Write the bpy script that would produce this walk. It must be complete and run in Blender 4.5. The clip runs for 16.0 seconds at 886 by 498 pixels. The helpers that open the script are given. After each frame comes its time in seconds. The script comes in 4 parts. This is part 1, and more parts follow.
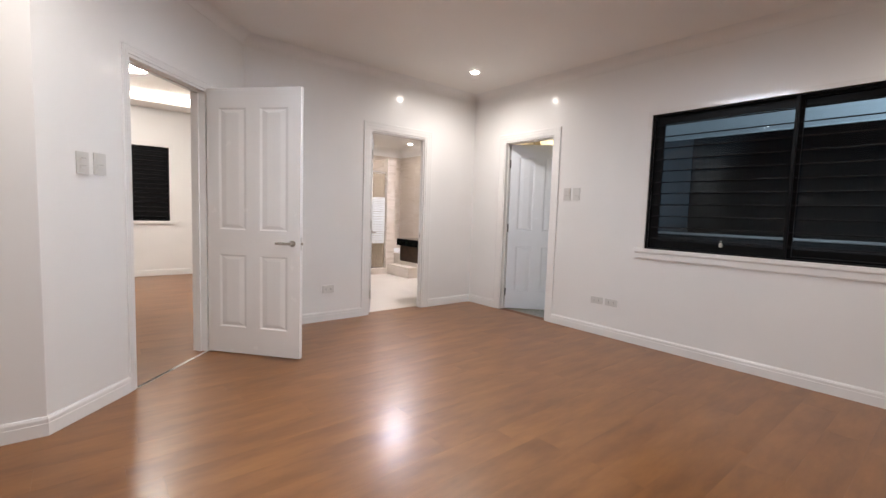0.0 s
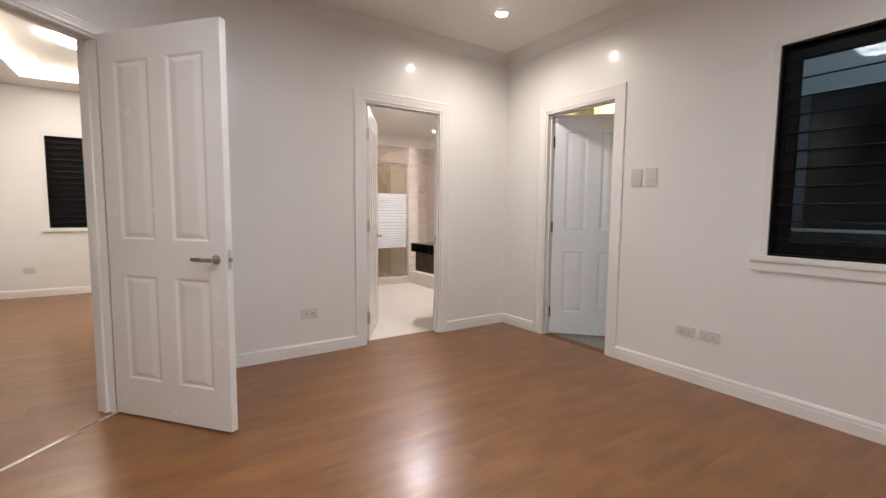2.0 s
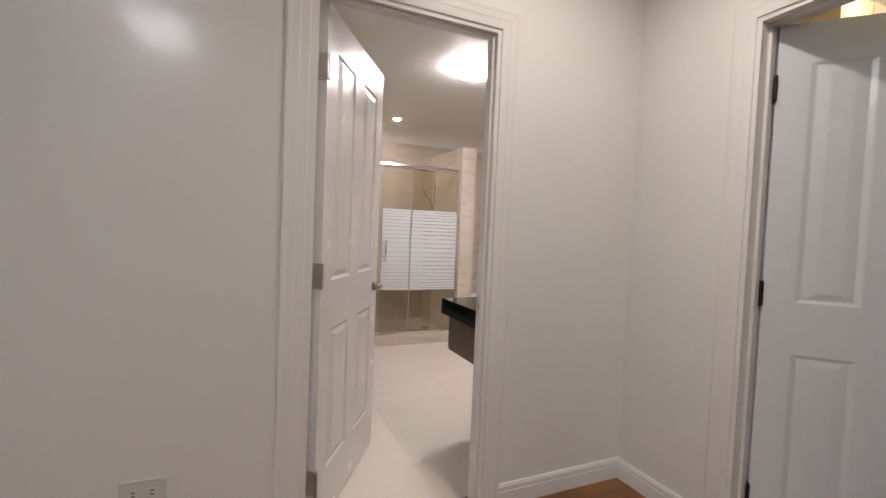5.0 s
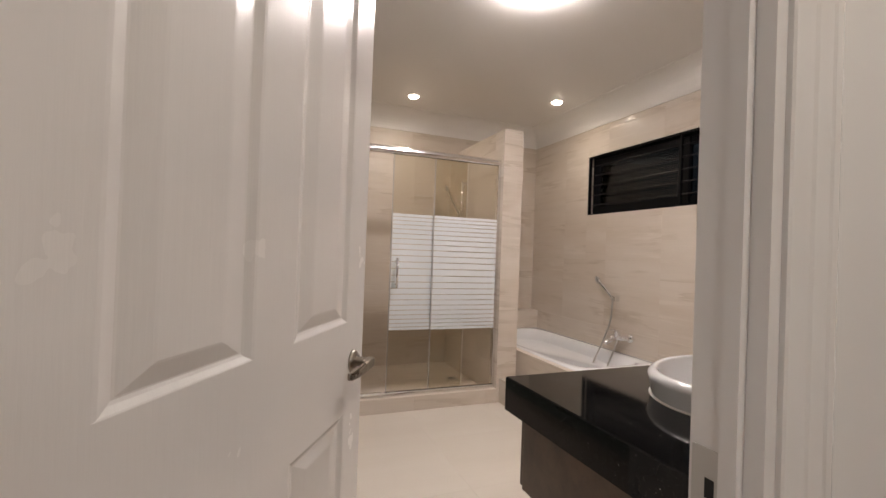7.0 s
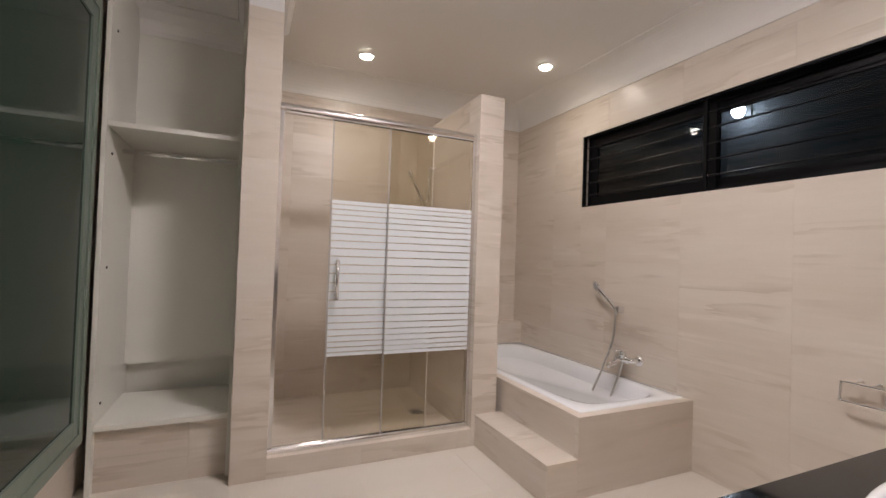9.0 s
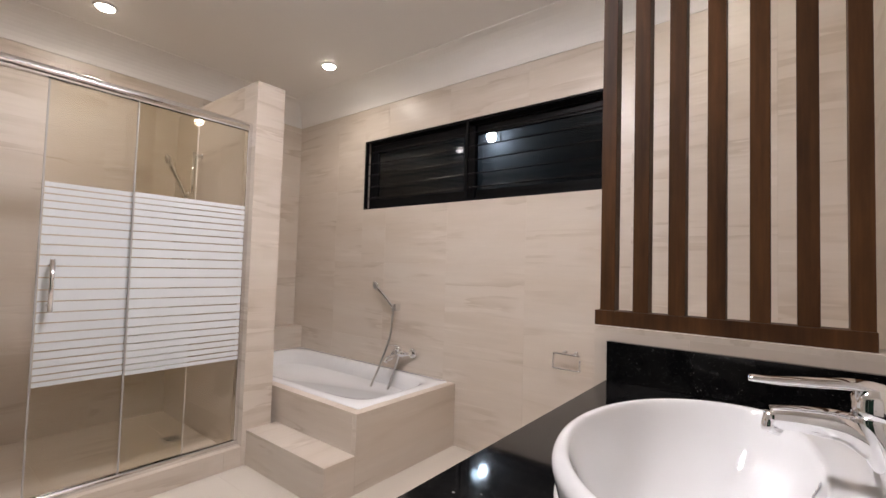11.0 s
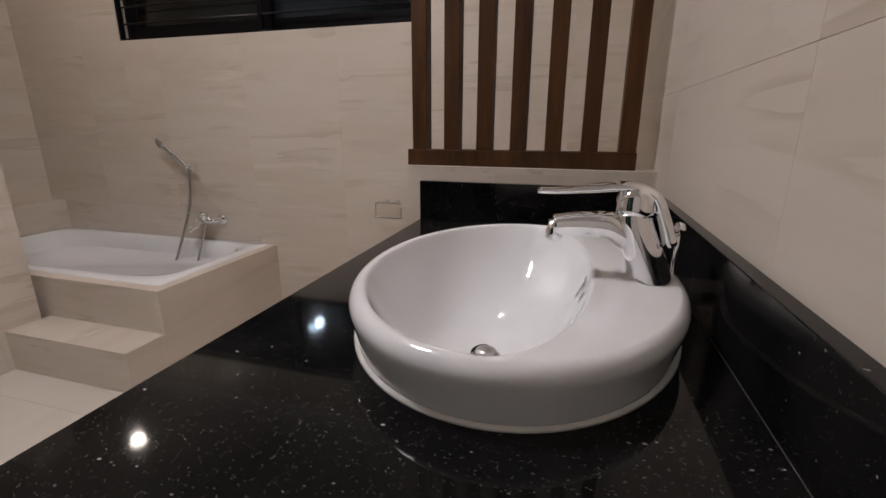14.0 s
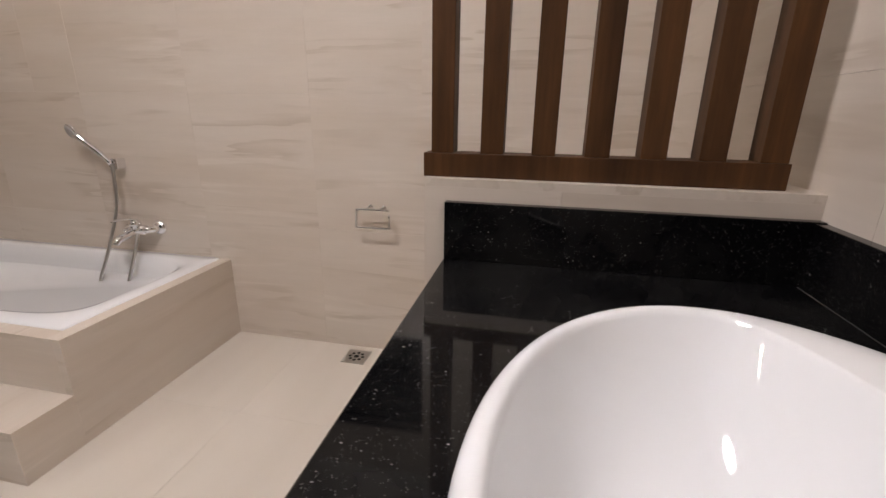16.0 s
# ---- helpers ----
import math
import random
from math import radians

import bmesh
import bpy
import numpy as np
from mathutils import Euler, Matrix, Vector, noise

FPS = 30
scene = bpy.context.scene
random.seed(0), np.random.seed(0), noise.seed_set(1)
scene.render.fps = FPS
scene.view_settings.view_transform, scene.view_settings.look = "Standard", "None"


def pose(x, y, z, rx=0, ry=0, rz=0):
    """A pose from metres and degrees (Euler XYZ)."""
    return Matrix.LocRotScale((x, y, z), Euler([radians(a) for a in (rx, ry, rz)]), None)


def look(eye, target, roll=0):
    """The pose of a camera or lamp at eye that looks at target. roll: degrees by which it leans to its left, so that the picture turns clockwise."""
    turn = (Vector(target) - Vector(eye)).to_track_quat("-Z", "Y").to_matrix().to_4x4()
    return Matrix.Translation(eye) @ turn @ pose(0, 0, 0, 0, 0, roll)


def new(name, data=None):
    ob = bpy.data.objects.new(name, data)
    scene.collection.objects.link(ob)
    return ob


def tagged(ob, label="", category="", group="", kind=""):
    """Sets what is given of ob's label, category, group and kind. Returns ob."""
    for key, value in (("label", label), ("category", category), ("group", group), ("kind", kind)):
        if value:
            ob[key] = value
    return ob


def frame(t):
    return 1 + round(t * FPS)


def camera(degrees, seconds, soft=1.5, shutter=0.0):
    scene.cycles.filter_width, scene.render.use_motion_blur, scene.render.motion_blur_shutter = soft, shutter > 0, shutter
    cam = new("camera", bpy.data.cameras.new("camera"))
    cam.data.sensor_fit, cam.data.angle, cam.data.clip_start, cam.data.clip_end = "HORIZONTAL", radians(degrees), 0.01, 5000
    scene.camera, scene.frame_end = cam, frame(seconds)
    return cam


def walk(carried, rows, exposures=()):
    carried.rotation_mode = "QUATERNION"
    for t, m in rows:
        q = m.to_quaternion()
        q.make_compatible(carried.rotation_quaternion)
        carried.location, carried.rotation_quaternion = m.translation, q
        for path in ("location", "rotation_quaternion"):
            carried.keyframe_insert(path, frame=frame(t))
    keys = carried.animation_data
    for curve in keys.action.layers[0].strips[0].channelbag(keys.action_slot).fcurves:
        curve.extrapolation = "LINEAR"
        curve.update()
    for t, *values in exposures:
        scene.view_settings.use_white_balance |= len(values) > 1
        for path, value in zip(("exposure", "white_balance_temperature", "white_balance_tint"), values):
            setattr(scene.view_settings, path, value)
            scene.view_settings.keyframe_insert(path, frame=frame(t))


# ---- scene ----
cam = camera(90.8, 16.0)
PATH = [
    (0, (-4.069, -4.345, 1.191), (-2.801, -2.806, 1.028), 1.9),
    (0.5, (-3.846, -4.161, 1.203), (-2.579, -2.625, 1.027), 1.2),
    (1, (-3.603, -3.960, 1.178), (-2.457, -2.331, 0.999), 0.3),
    (1.5, (-3.377, -3.705, 1.168), (-2.26, -2.056, 0.991), 0.2),
    (2, (-3.09, -3.491, 1.171), (-1.989, -1.83, 1.001), 0.5),
    (2.5, (-2.877, -3.265, 1.152), (-1.86, -1.55, 1.001), 0.7),
    (3, (-2.668, -2.997, 1.167), (-1.696, -1.254, 1.041), 0.9),
    (3.5, (-2.43, -2.699, 1.179), (-1.472, -0.946, 1.073), 1.1),
    (4, (-2.231, -2.355, 1.17), (-1.316, -0.579, 1.085), 1.4),
    (4.5, (-2.04, -1.973, 1.187), (-1.152, -0.182, 1.123), 1.9),
    (4.7, (-1.92, -1.845, 1.226), (-1.075, -0.034, 1.144), 2.0),
    (6.8, (-1.376, -0.419, 1.164), (-0.639, 1.441, 1.179), 2.4),
    (7, (-1.324, -0.309, 1.168), (-0.592, 1.552, 1.187), 2.1),
    (7.5, (-1.204, -0.043, 1.153), (-0.474, 1.82, 1.182), 2.1),
    (8, (-1.038, 0.178, 1.157), (-0.321, 2.045, 1.188), 2.0),
    (8.2, (-0.98, 0.237, 1.153), (-0.268, 2.106, 1.184), 1.9),
    (10.3, (-0.896, 0.424, 1.148), (0.406, 1.941, 1.214), 1.9),
    (10.5, (-0.91, 0.409, 1.146), (0.478, 1.846, 1.215), 1.9),
    (11, (-0.887, 0.368, 1.137), (0.681, 1.607, 1.22), 1.7),
    (11.5, (-0.858, 0.35, 1.137), (0.829, 1.42, 1.237), 0.7),
    (12, (-0.856, 0.335, 1.123), (0.903, 1.28, 1.237), 0.3),
    (12.5, (-0.845, 0.336, 1.1), (0.997, 1.115, 1.118), 0.3),
    (13, (-0.829, 0.348, 1.093), (1.043, 1.014, 0.868), 0.5),
    (13.5, (-0.811, 0.359, 1.089), (1.047, 0.954, 0.647), 0.5),
    (14, (-0.765, 0.368, 1.082), (1.085, 0.906, 0.546), 0.2),
    (14.5, (-0.666, 0.397, 1.078), (1.189, 0.883, 0.511), -0.0),
    (15, (-0.545, 0.438, 1.061), (1.324, 0.872, 0.497), 0.4),
    (15.5, (-0.423, 0.512, 1.069), (1.445, 0.92, 0.483), 0.5),
    (16, (-0.358, 0.624, 1.095), (1.51, 1.012, 0.496), 0.8),
]
EXPOSURES = [(0.0, 0.07, 6250, 10), (2.0, -0.14, 6600, 10), (2.5, -0.29, 6480, 10), (3.0, -0.40, 6450, 10), (3.5, -0.50, 6500, 10), (4.5, -0.57, 6600, 10), (7.0, -0.68, 6950, 10), (8.2, -0.69, 6700, 10), (10.3, -0.40, 6500, 10), (11.5, -0.52, 6500, 10), (12.0, -0.53, 6500, 10), (12.5, -0.48, 6500, 10), (13.0, -0.70, 6420, 10), (13.6, -1.04, 6500, 10), (14.5, -1.33, 6550, 10), (15.0, -1.43, 6650, 10), (15.5, -1.34, 6700, 10), (16.0, -0.64, 6600, 10)]


def row_pose(r):
    return (r[0], look(r[1], r[2], r[3]))


walk(cam, [row_pose(r) for r in PATH], EXPOSURES)

# ---- world and large lights ----
world = bpy.data.worlds.new("night")
scene.world = world
world.use_nodes = True
bg = world.node_tree.nodes["Background"]
bg.inputs[0].default_value = (0.05, 0.07, 0.12, 1)
bg.inputs[1].default_value = 0.03

COOL, WARM, AMBER = (0.88, 0.935, 1.0), (1.0, 0.905, 0.82), (1.0, 0.84, 0.60)
# lamp strengths
LAMP_BED, LAMP_BATH, LAMP_HALL = 45.0, 148.0, 92.0
SPOT_BATH, SPOT_HALL, PORCH = 19.5, 28.0, 16.0
YARD, SOFFIT_FILL = 5.0, 950.0


def spot(name, x, y, z, power, color, radius=0.035, size=174):
    d = bpy.data.lights.new(name, "SPOT")
    d.energy, d.color, d.shadow_soft_size, d.spot_size, d.spot_blend = power, color, radius, radians(size), 1.0
    ob = new(name, d)
    ob.matrix_basis = pose(x, y, z)
    return ob


# ---- materials ----
def material(name):
    m = bpy.data.materials.new(name)
    m.use_nodes = True
    return m, m.node_tree.nodes, m.node_tree.links, m.node_tree.nodes["Principled BSDF"]


def setp(p, **kw):
    names = {"color": "Base Color", "rough": "Roughness", "metal": "Metallic", "coat": "Coat Weight", "coat_rough": "Coat Roughness",
             "spec": "Specular IOR Level", "trans": "Transmission Weight", "ior": "IOR", "alpha": "Alpha"}
    for k, v in kw.items():
        p.inputs[names[k]].default_value = (*v, 1) if k == "color" else v


def noise_node(n, l, scale, detail=4, stretch=None, coord="Object", rough=0.55, w=None):
    tc = n.new("ShaderNodeTexCoord")
    mp = n.new("ShaderNodeMapping")
    tx = n.new("ShaderNodeTexNoise")
    l.new(tc.outputs[coord], mp.inputs[0])
    if stretch:
        mp.inputs["Scale"].default_value = stretch
    if w:
        info = n.new("ShaderNodeObjectInfo")
        mul = n.new("ShaderNodeVectorMath")
        mul.operation = "SCALE"
        mul.inputs[0].default_value = w
        l.new(info.outputs["Random"], mul.inputs["Scale"])
        l.new(mul.outputs[0], mp.inputs["Location"])
    tx.inputs["Scale"].default_value, tx.inputs["Detail"].default_value, tx.inputs["Roughness"].default_value = scale, detail, rough
    l.new(mp.outputs[0], tx.inputs["Vector"])
    return tx


def ramp(n, l, src, stops):
    r = n.new("ShaderNodeValToRGB")
    while len(r.color_ramp.elements) < len(stops):
        r.color_ramp.elements.new(0.5)
    for e, (p, c) in zip(r.color_ramp.elements, stops):
        e.position, e.color = p, (*c, 1) if len(c) == 3 else c
    l.new(src, r.inputs[0])
    return r


def bump(n, l, p, src, strength, dist):
    b = n.new("ShaderNodeBump")
    b.inputs["Strength"].default_value, b.inputs["Distance"].default_value = strength, dist
    l.new(src, b.inputs["Height"])
    l.new(b.outputs[0], p.inputs["Normal"])


def mottled(name, c0, c1, scale, rough=0.5, rough_var=0.1, bump_scale=0, bump_strength=0.1, grain=None, **kw):
    m, n, l, p = material(name)
    setp(p, rough=rough, **kw)
    t = noise_node(n, l, scale)
    r = ramp(n, l, t.outputs[0], [(0.3, c0), (0.7, c1)])
    l.new(r.outputs[0], p.inputs["Base Color"])
    mr = n.new("ShaderNodeMapRange")
    mr.inputs["To Min"].default_value, mr.inputs["To Max"].default_value = max(rough - rough_var, 0), rough + rough_var
    t2 = noise_node(n, l, scale * 5)
    l.new(t2.outputs[0], mr.inputs[0])
    l.new(mr.outputs[0], p.inputs["Roughness"])
    if bump_scale:
        t3 = noise_node(n, l, bump_scale, 3, grain)
        bump(n, l, p, t3.outputs[0], bump_strength, 0.002)
    return m


def plain(name, color, rough, **kw):
    m, n, l, p = material(name)
    setp(p, color=color, rough=rough, **kw)
    t = noise_node(n, l, 9)
    mr = n.new("ShaderNodeMapRange")
    mr.inputs["To Min"].default_value, mr.inputs["To Max"].default_value = rough * 0.8, min(1, rough * 1.25)
    l.new(t.outputs[0], mr.inputs[0])
    l.new(mr.outputs[0], p.inputs["Roughness"])
    return m


def glow(name, color, strength):
    m, n, l, p = material(name)
    setp(p, color=(0.8, 0.8, 0.8), rough=0.4)
    p.inputs["Emission Color"].default_value = (*color, 1)
    p.inputs["Emission Strength"].default_value = strength
    return m


def tile_material(name, dark, mid, light, rough, vein=(0.45, 0.38, 0.30), amount=0.45):
    """Honed stone tile: faint broad bands, sparse one-sided veins, pale streaks and a fine grain along local x."""
    m, n, l, p = material(name)

    def mixed(fac, first, second):
        mix = n.new("ShaderNodeMix")
        mix.data_type = "RGBA"
        l.new(fac, mix.inputs[0])
        l.new(first, mix.inputs[6])
        mix.inputs[7].default_value = (*second, 1)
        return mix.outputs[2]

    def product(a, b):
        mul = n.new("ShaderNodeMath")
        mul.operation = "MULTIPLY"
        l.new(a, mul.inputs[0])
        l.new(b, mul.inputs[1])
        return mul.outputs[0]

    t = noise_node(n, l, 1.0, 5, (0.8, 5.0, 5.0), w=(37.0, 53.0, 0.0), rough=0.5)
    r = ramp(n, l, t.outputs[0], [(0.25, dark), (0.5, mid), (0.75, light)])
    col = r.outputs[0]
    for scale, shift, gate, tone, edge in ((5.0, (91.0, 17.0, 0.0), 0.47, vein, (0.492, 0.502, 0.575)), (8.0, (23.0, 61.0, 0.0), 0.5, vein, (0.40, 0.408, 0.455)), (9.0, (47.0, 83.0, 0.0), 0.5, tuple(min(1.0, c * 1.06) for c in light), (0.52, 0.56, 0.60))):
        v = noise_node(n, l, 1.0, 5, (0.55, scale, scale), w=shift, rough=0.52)
        v.inputs["Distortion"].default_value = 0.2
        line = ramp(n, l, v.outputs[0], [(edge[0], (0, 0, 0)), (edge[1], (1, 1, 1)), (edge[2], (0, 0, 0))])
        g = noise_node(n, l, 1.7, 2, (1.0, 1.6, 1.6), w=(shift[1], shift[0], 0.0))
        on = ramp(n, l, g.outputs[0], [(gate, (0, 0, 0)), (gate + 0.14, (amount, amount, amount))])
        col = mixed(product(line.outputs[0], on.outputs[0]), col, tone)
    t5 = noise_node(n, l, 1.0, 5, (4.0, 55.0, 55.0), w=(29.0, 43.0, 0.0), rough=0.65)
    m5 = n.new("ShaderNodeMapRange")
    m5.inputs["From Min"].default_value, m5.inputs["From Max"].default_value = 0.3, 0.7
    m5.inputs["To Min"].default_value, m5.inputs["To Max"].default_value = 1 - 0.035 * amount, 1 + 0.03 * amount
    l.new(t5.outputs[0], m5.inputs[0])
    sc5 = n.new("ShaderNodeVectorMath")
    sc5.operation = "SCALE"
    l.new(col, sc5.inputs[0])
    l.new(m5.outputs[0], sc5.inputs["Scale"])
    l.new(sc5.outputs[0], p.inputs["Base Color"])
    mr = n.new("ShaderNodeMapRange")
    mr.inputs["To Min"].default_value, mr.inputs["To Max"].default_value = rough * (1 - 0.35 * amount), rough * (1 + 0.4 * amount)
    l.new(t.outputs[0], mr.inputs[0])
    l.new(mr.outputs[0], p.inputs["Roughness"])
    t3 = noise_node(n, l, 3.0, 2)
    bump(n, l, p, t3.outputs[0], 0.03, 0.01)
    return m


def wood_material(name, dark, light, rough, along, coat=0.0, coat_rough=0.2, vary=0.35, fine=0.1, wide=9.0, spec=0.5):
    m, n, l, p = material(name)
    setp(p, rough=rough, coat=coat, coat_rough=coat_rough, spec=spec)
    st = [wide, wide, wide]
    st[along] = 1.3
    t = noise_node(n, l, 1.6, 6, st, w=(7.3, 19.1, 3.7), rough=0.6)
    st2 = [90.0, 90.0, 90.0]
    st2[along] = 3.0
    t2 = noise_node(n, l, 1.0, 3, st2, w=(3.3, 9.1, 5.7))
    r = ramp(n, l, t.outputs[0], [(0.3, dark), (0.7, light)])
    info = n.new("ShaderNodeObjectInfo")
    mr = n.new("ShaderNodeMapRange")
    mr.inputs["To Min"].default_value, mr.inputs["To Max"].default_value = 1 - vary, 1 + vary * 0.6
    l.new(info.outputs["Random"], mr.inputs[0])
    mr2 = n.new("ShaderNodeMapRange")
    mr2.inputs["To Min"].default_value, mr2.inputs["To Max"].default_value = 1 - fine, 1 + fine
    l.new(t2.outputs[0], mr2.inputs[0])
    mu = n.new("ShaderNodeMath")
    mu.operation = "MULTIPLY"
    l.new(mr.outputs[0], mu.inputs[0])
    l.new(mr2.outputs[0], mu.inputs[1])
    sc = n.new("ShaderNodeVectorMath")
    sc.operation = "SCALE"
    l.new(r.outputs[0], sc.inputs[0])
    l.new(mu.outputs[0], sc.inputs["Scale"])
    l.new(sc.outputs[0], p.inputs["Base Color"])
    bump(n, l, p, t2.outputs[0], 0.05, 0.001)
    return m


PAINT = mottled("wall_paint", (0.765, 0.755, 0.745), (0.805, 0.795, 0.785), 0.9, 0.36, 0.06, 45, 0.05, coat=0.22, coat_rough=0.10)
TRIM = mottled("trim_paint", (0.78, 0.77, 0.76), (0.82, 0.81, 0.80), 2.5, 0.22, 0.06, 60, 0.04, coat=0.3, coat_rough=0.12)
CEIL = mottled("ceiling_paint", (0.80, 0.78, 0.75), (0.83, 0.81, 0.78), 0.7, 0.45, 0.05, 40, 0.04)
# Porch door white with the bluish cast of light put into its colour.
DOOR_COOL_LIT = mottled("cool_lit_door_paint", (0.73, 0.775, 0.83), (0.77, 0.815, 0.87), 1.5, 0.25, 0.06, 14, 0.12, (9, 9, 0.7), coat=0.3, coat_rough=0.12)
DOOR = mottled("door_paint", (0.78, 0.77, 0.765), (0.82, 0.81, 0.805), 1.5, 0.25, 0.06, 14, 0.16, (9, 9, 0.7), coat=0.25, coat_rough=0.14)
FLOOR = wood_material("laminate_plank", (0.150, 0.0575, 0.0142), (0.262, 0.109, 0.0305), 0.36, 0, coat=0.24, coat_rough=0.2, vary=0.05, fine=0.025, wide=5.0)
SEAM = plain("dark_seam", (0.15, 0.06, 0.018), 0.6)
WALNUT = wood_material("walnut_batten", (0.027, 0.0108, 0.0033), (0.098, 0.041, 0.0132), 0.55, 2, spec=0.22, vary=0.18, fine=0.4)
WENGE = wood_material("dark_cabinet_wood", (0.045, 0.022, 0.013), (0.095, 0.048, 0.027), 0.3, 0, coat=0.3, coat_rough=0.15, vary=0.1)
TILE = tile_material("sand_stone_tile", (0.60, 0.522, 0.437), (0.635, 0.564, 0.487), (0.665, 0.603, 0.532), 0.33, (0.49, 0.412, 0.328), 0.72)
FTILE = tile_material("cream_floor_tile", (0.64, 0.585, 0.51), (0.662, 0.608, 0.535), (0.68, 0.63, 0.56), 0.28, (0.60, 0.55, 0.48), 0.06)
GROUT = plain("grout", (0.56, 0.495, 0.42), 0.7)
BLACKM = plain("black_aluminium", (0.005, 0.005, 0.006), 0.4, spec=0.12)
BARM = plain("black_bar", (0.005, 0.005, 0.006), 0.3, spec=0.2)
CHROME = plain("chrome", (0.86, 0.86, 0.87), 0.05, metal=1.0)
ALU = plain("polished_aluminium", (0.84, 0.83, 0.82), 0.14, metal=1.0)
NICKEL = plain("satin_nickel", (0.36, 0.33, 0.29), 0.28, metal=1.0)
HINGEM = plain("blackened_hinge", (0.03, 0.028, 0.026), 0.4, metal=0.6)
CERAMIC = plain("glazed_ceramic", (0.83, 0.845, 0.86), 0.05, coat=0.6, coat_rough=0.03)
ACRYLIC = plain("white_acrylic", (0.83, 0.845, 0.86), 0.10, coat=0.3, coat_rough=0.05)
PLASTIC = plain("white_plastic", (0.62, 0.61, 0.59), 0.35)
GREYP = plain("grey_plastic", (0.42, 0.41, 0.39), 0.4)
DARKP = plain("dark_hole", (0.01, 0.01, 0.01), 0.6)
MELAMINE = mottled("white_melamine", (0.74, 0.725, 0.66), (0.78, 0.765, 0.70), 2.0, 0.4, 0.05)
SEALANT = plain("dark_sealant", (0.09, 0.088, 0.085), 0.4)
SILICONE = plain("silicone", (0.7, 0.69, 0.66), 0.35)
GREENALU = plain("green_grey_aluminium", (0.20, 0.25, 0.21), 0.35, metal=0.3)
STRIPE = plain("frosted_white_film", (0.68, 0.71, 0.72), 0.5)
PORCHW = mottled("ochre_plaster", (0.70, 0.60, 0.42), (0.78, 0.69, 0.51), 6, 0.6, 0.1, 35, 0.6)
PEBBLE = mottled("grey_pebble_floor", (0.13, 0.15, 0.15), (0.27, 0.29, 0.28), 40, 0.5, 0.1, 60, 0.5)
# Plaster outside: the dark of night is put into the colour.
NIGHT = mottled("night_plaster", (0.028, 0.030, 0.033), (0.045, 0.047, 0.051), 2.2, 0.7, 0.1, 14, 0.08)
NIGHT_GLOW = glow("outdoor_lamp_glow", (0.86, 0.93, 1.0), 140.0)
STEEL = plain("brushed_steel", (0.55, 0.54, 0.52), 0.3, metal=1.0)


def glass_material(name, tint, rough=0.0, ior=1.5):
    m, n, l, p = material(name)
    out = n["Material Output"]
    tr = n.new("ShaderNodeBsdfTransparent")
    tr.inputs[0].default_value = (*tint, 1)
    gl = n.new("ShaderNodeBsdfGlossy")
    gl.inputs["Roughness"].default_value = rough
    fr = n.new("ShaderNodeFresnel")
    fr.inputs[0].default_value = ior
    mx = n.new("ShaderNodeMixShader")
    l.new(fr.outputs[0], mx.inputs[0])
    l.new(tr.outputs[0], mx.inputs[1])
    l.new(gl.outputs[0], mx.inputs[2])
    l.new(mx.outputs[0], out.inputs[0])
    return m


GLASS = glass_material("clear_glass", (0.95, 0.935, 0.89))
WGLASS = glass_material("night_window_glass", (0.60, 0.64, 0.68), 0.01, 1.33)


def granite():
    """Polished black stone with clouds, fine dust-like grains and scattered silver flecks."""
    m, n, l, p = material("black_granite")
    setp(p, rough=0.055, spec=0.22)
    cloud = noise_node(n, l, 7, 3)
    col = ramp(n, l, cloud.outputs[0], [(0.35, (0.003, 0.003, 0.0035)), (0.7, (0.0125, 0.0122, 0.0118))]).outputs[0]
    for scale, size, low, high, tone in ((420, 0.30, 0.52, 0.64, (0.08, 0.078, 0.075)), (150, 0.17, 0.57, 0.66, (0.20, 0.195, 0.19)), (48, 0.075, 0.55, 0.62, (0.50, 0.49, 0.47))):
        tc = n.new("ShaderNodeTexCoord")
        mp = n.new("ShaderNodeMapping")
        mp.inputs["Rotation"].default_value = (0.4, 0.3, scale)
        mp.inputs["Scale"].default_value = (1.0, 0.6, 1.0)
        l.new(tc.outputs["Object"], mp.inputs[0])
        v = n.new("ShaderNodeTexVoronoi")
        v.inputs["Scale"].default_value = scale
        l.new(mp.outputs[0], v.inputs["Vector"])
        dot = ramp(n, l, v.outputs["Distance"], [(size * 0.6, (1, 1, 1)), (size, (0, 0, 0))])
        gate = noise_node(n, l, scale * 0.3, 2)
        on = ramp(n, l, gate.outputs[0], [(low, (0, 0, 0)), (high, (1, 1, 1))])
        mu = n.new("ShaderNodeMath")
        mu.operation = "MULTIPLY"
        l.new(dot.outputs[0], mu.inputs[0])
        l.new(on.outputs[0], mu.inputs[1])
        mix = n.new("ShaderNodeMix")
        mix.data_type = "RGBA"
        l.new(mu.outputs[0], mix.inputs[0])
        l.new(col, mix.inputs[6])
        mix.inputs[7].default_value = (*tone, 1)
        col = mix.outputs[2]
    l.new(col, p.inputs["Base Color"])
    return m


GRANITE = granite()


# ---- building blocks ----
def add_box(bm, x0, y0, z0, x1, y1, z1):
    (x0, x1), (y0, y1), (z0, z1) = sorted((x0, x1)), sorted((y0, y1)), sorted((z0, z1))
    v = [bm.verts.new(c) for c in ((x0, y0, z0), (x1, y0, z0), (x1, y1, z0), (x0, y1, z0), (x0, y0, z1), (x1, y0, z1), (x1, y1, z1), (x0, y1, z1))]
    return [bm.faces.new([v[i] for i in f]) for f in ((3, 2, 1, 0), (4, 5, 6, 7), (0, 1, 5, 4), (1, 2, 6, 5), (2, 3, 7, 6), (3, 0, 4, 7))]


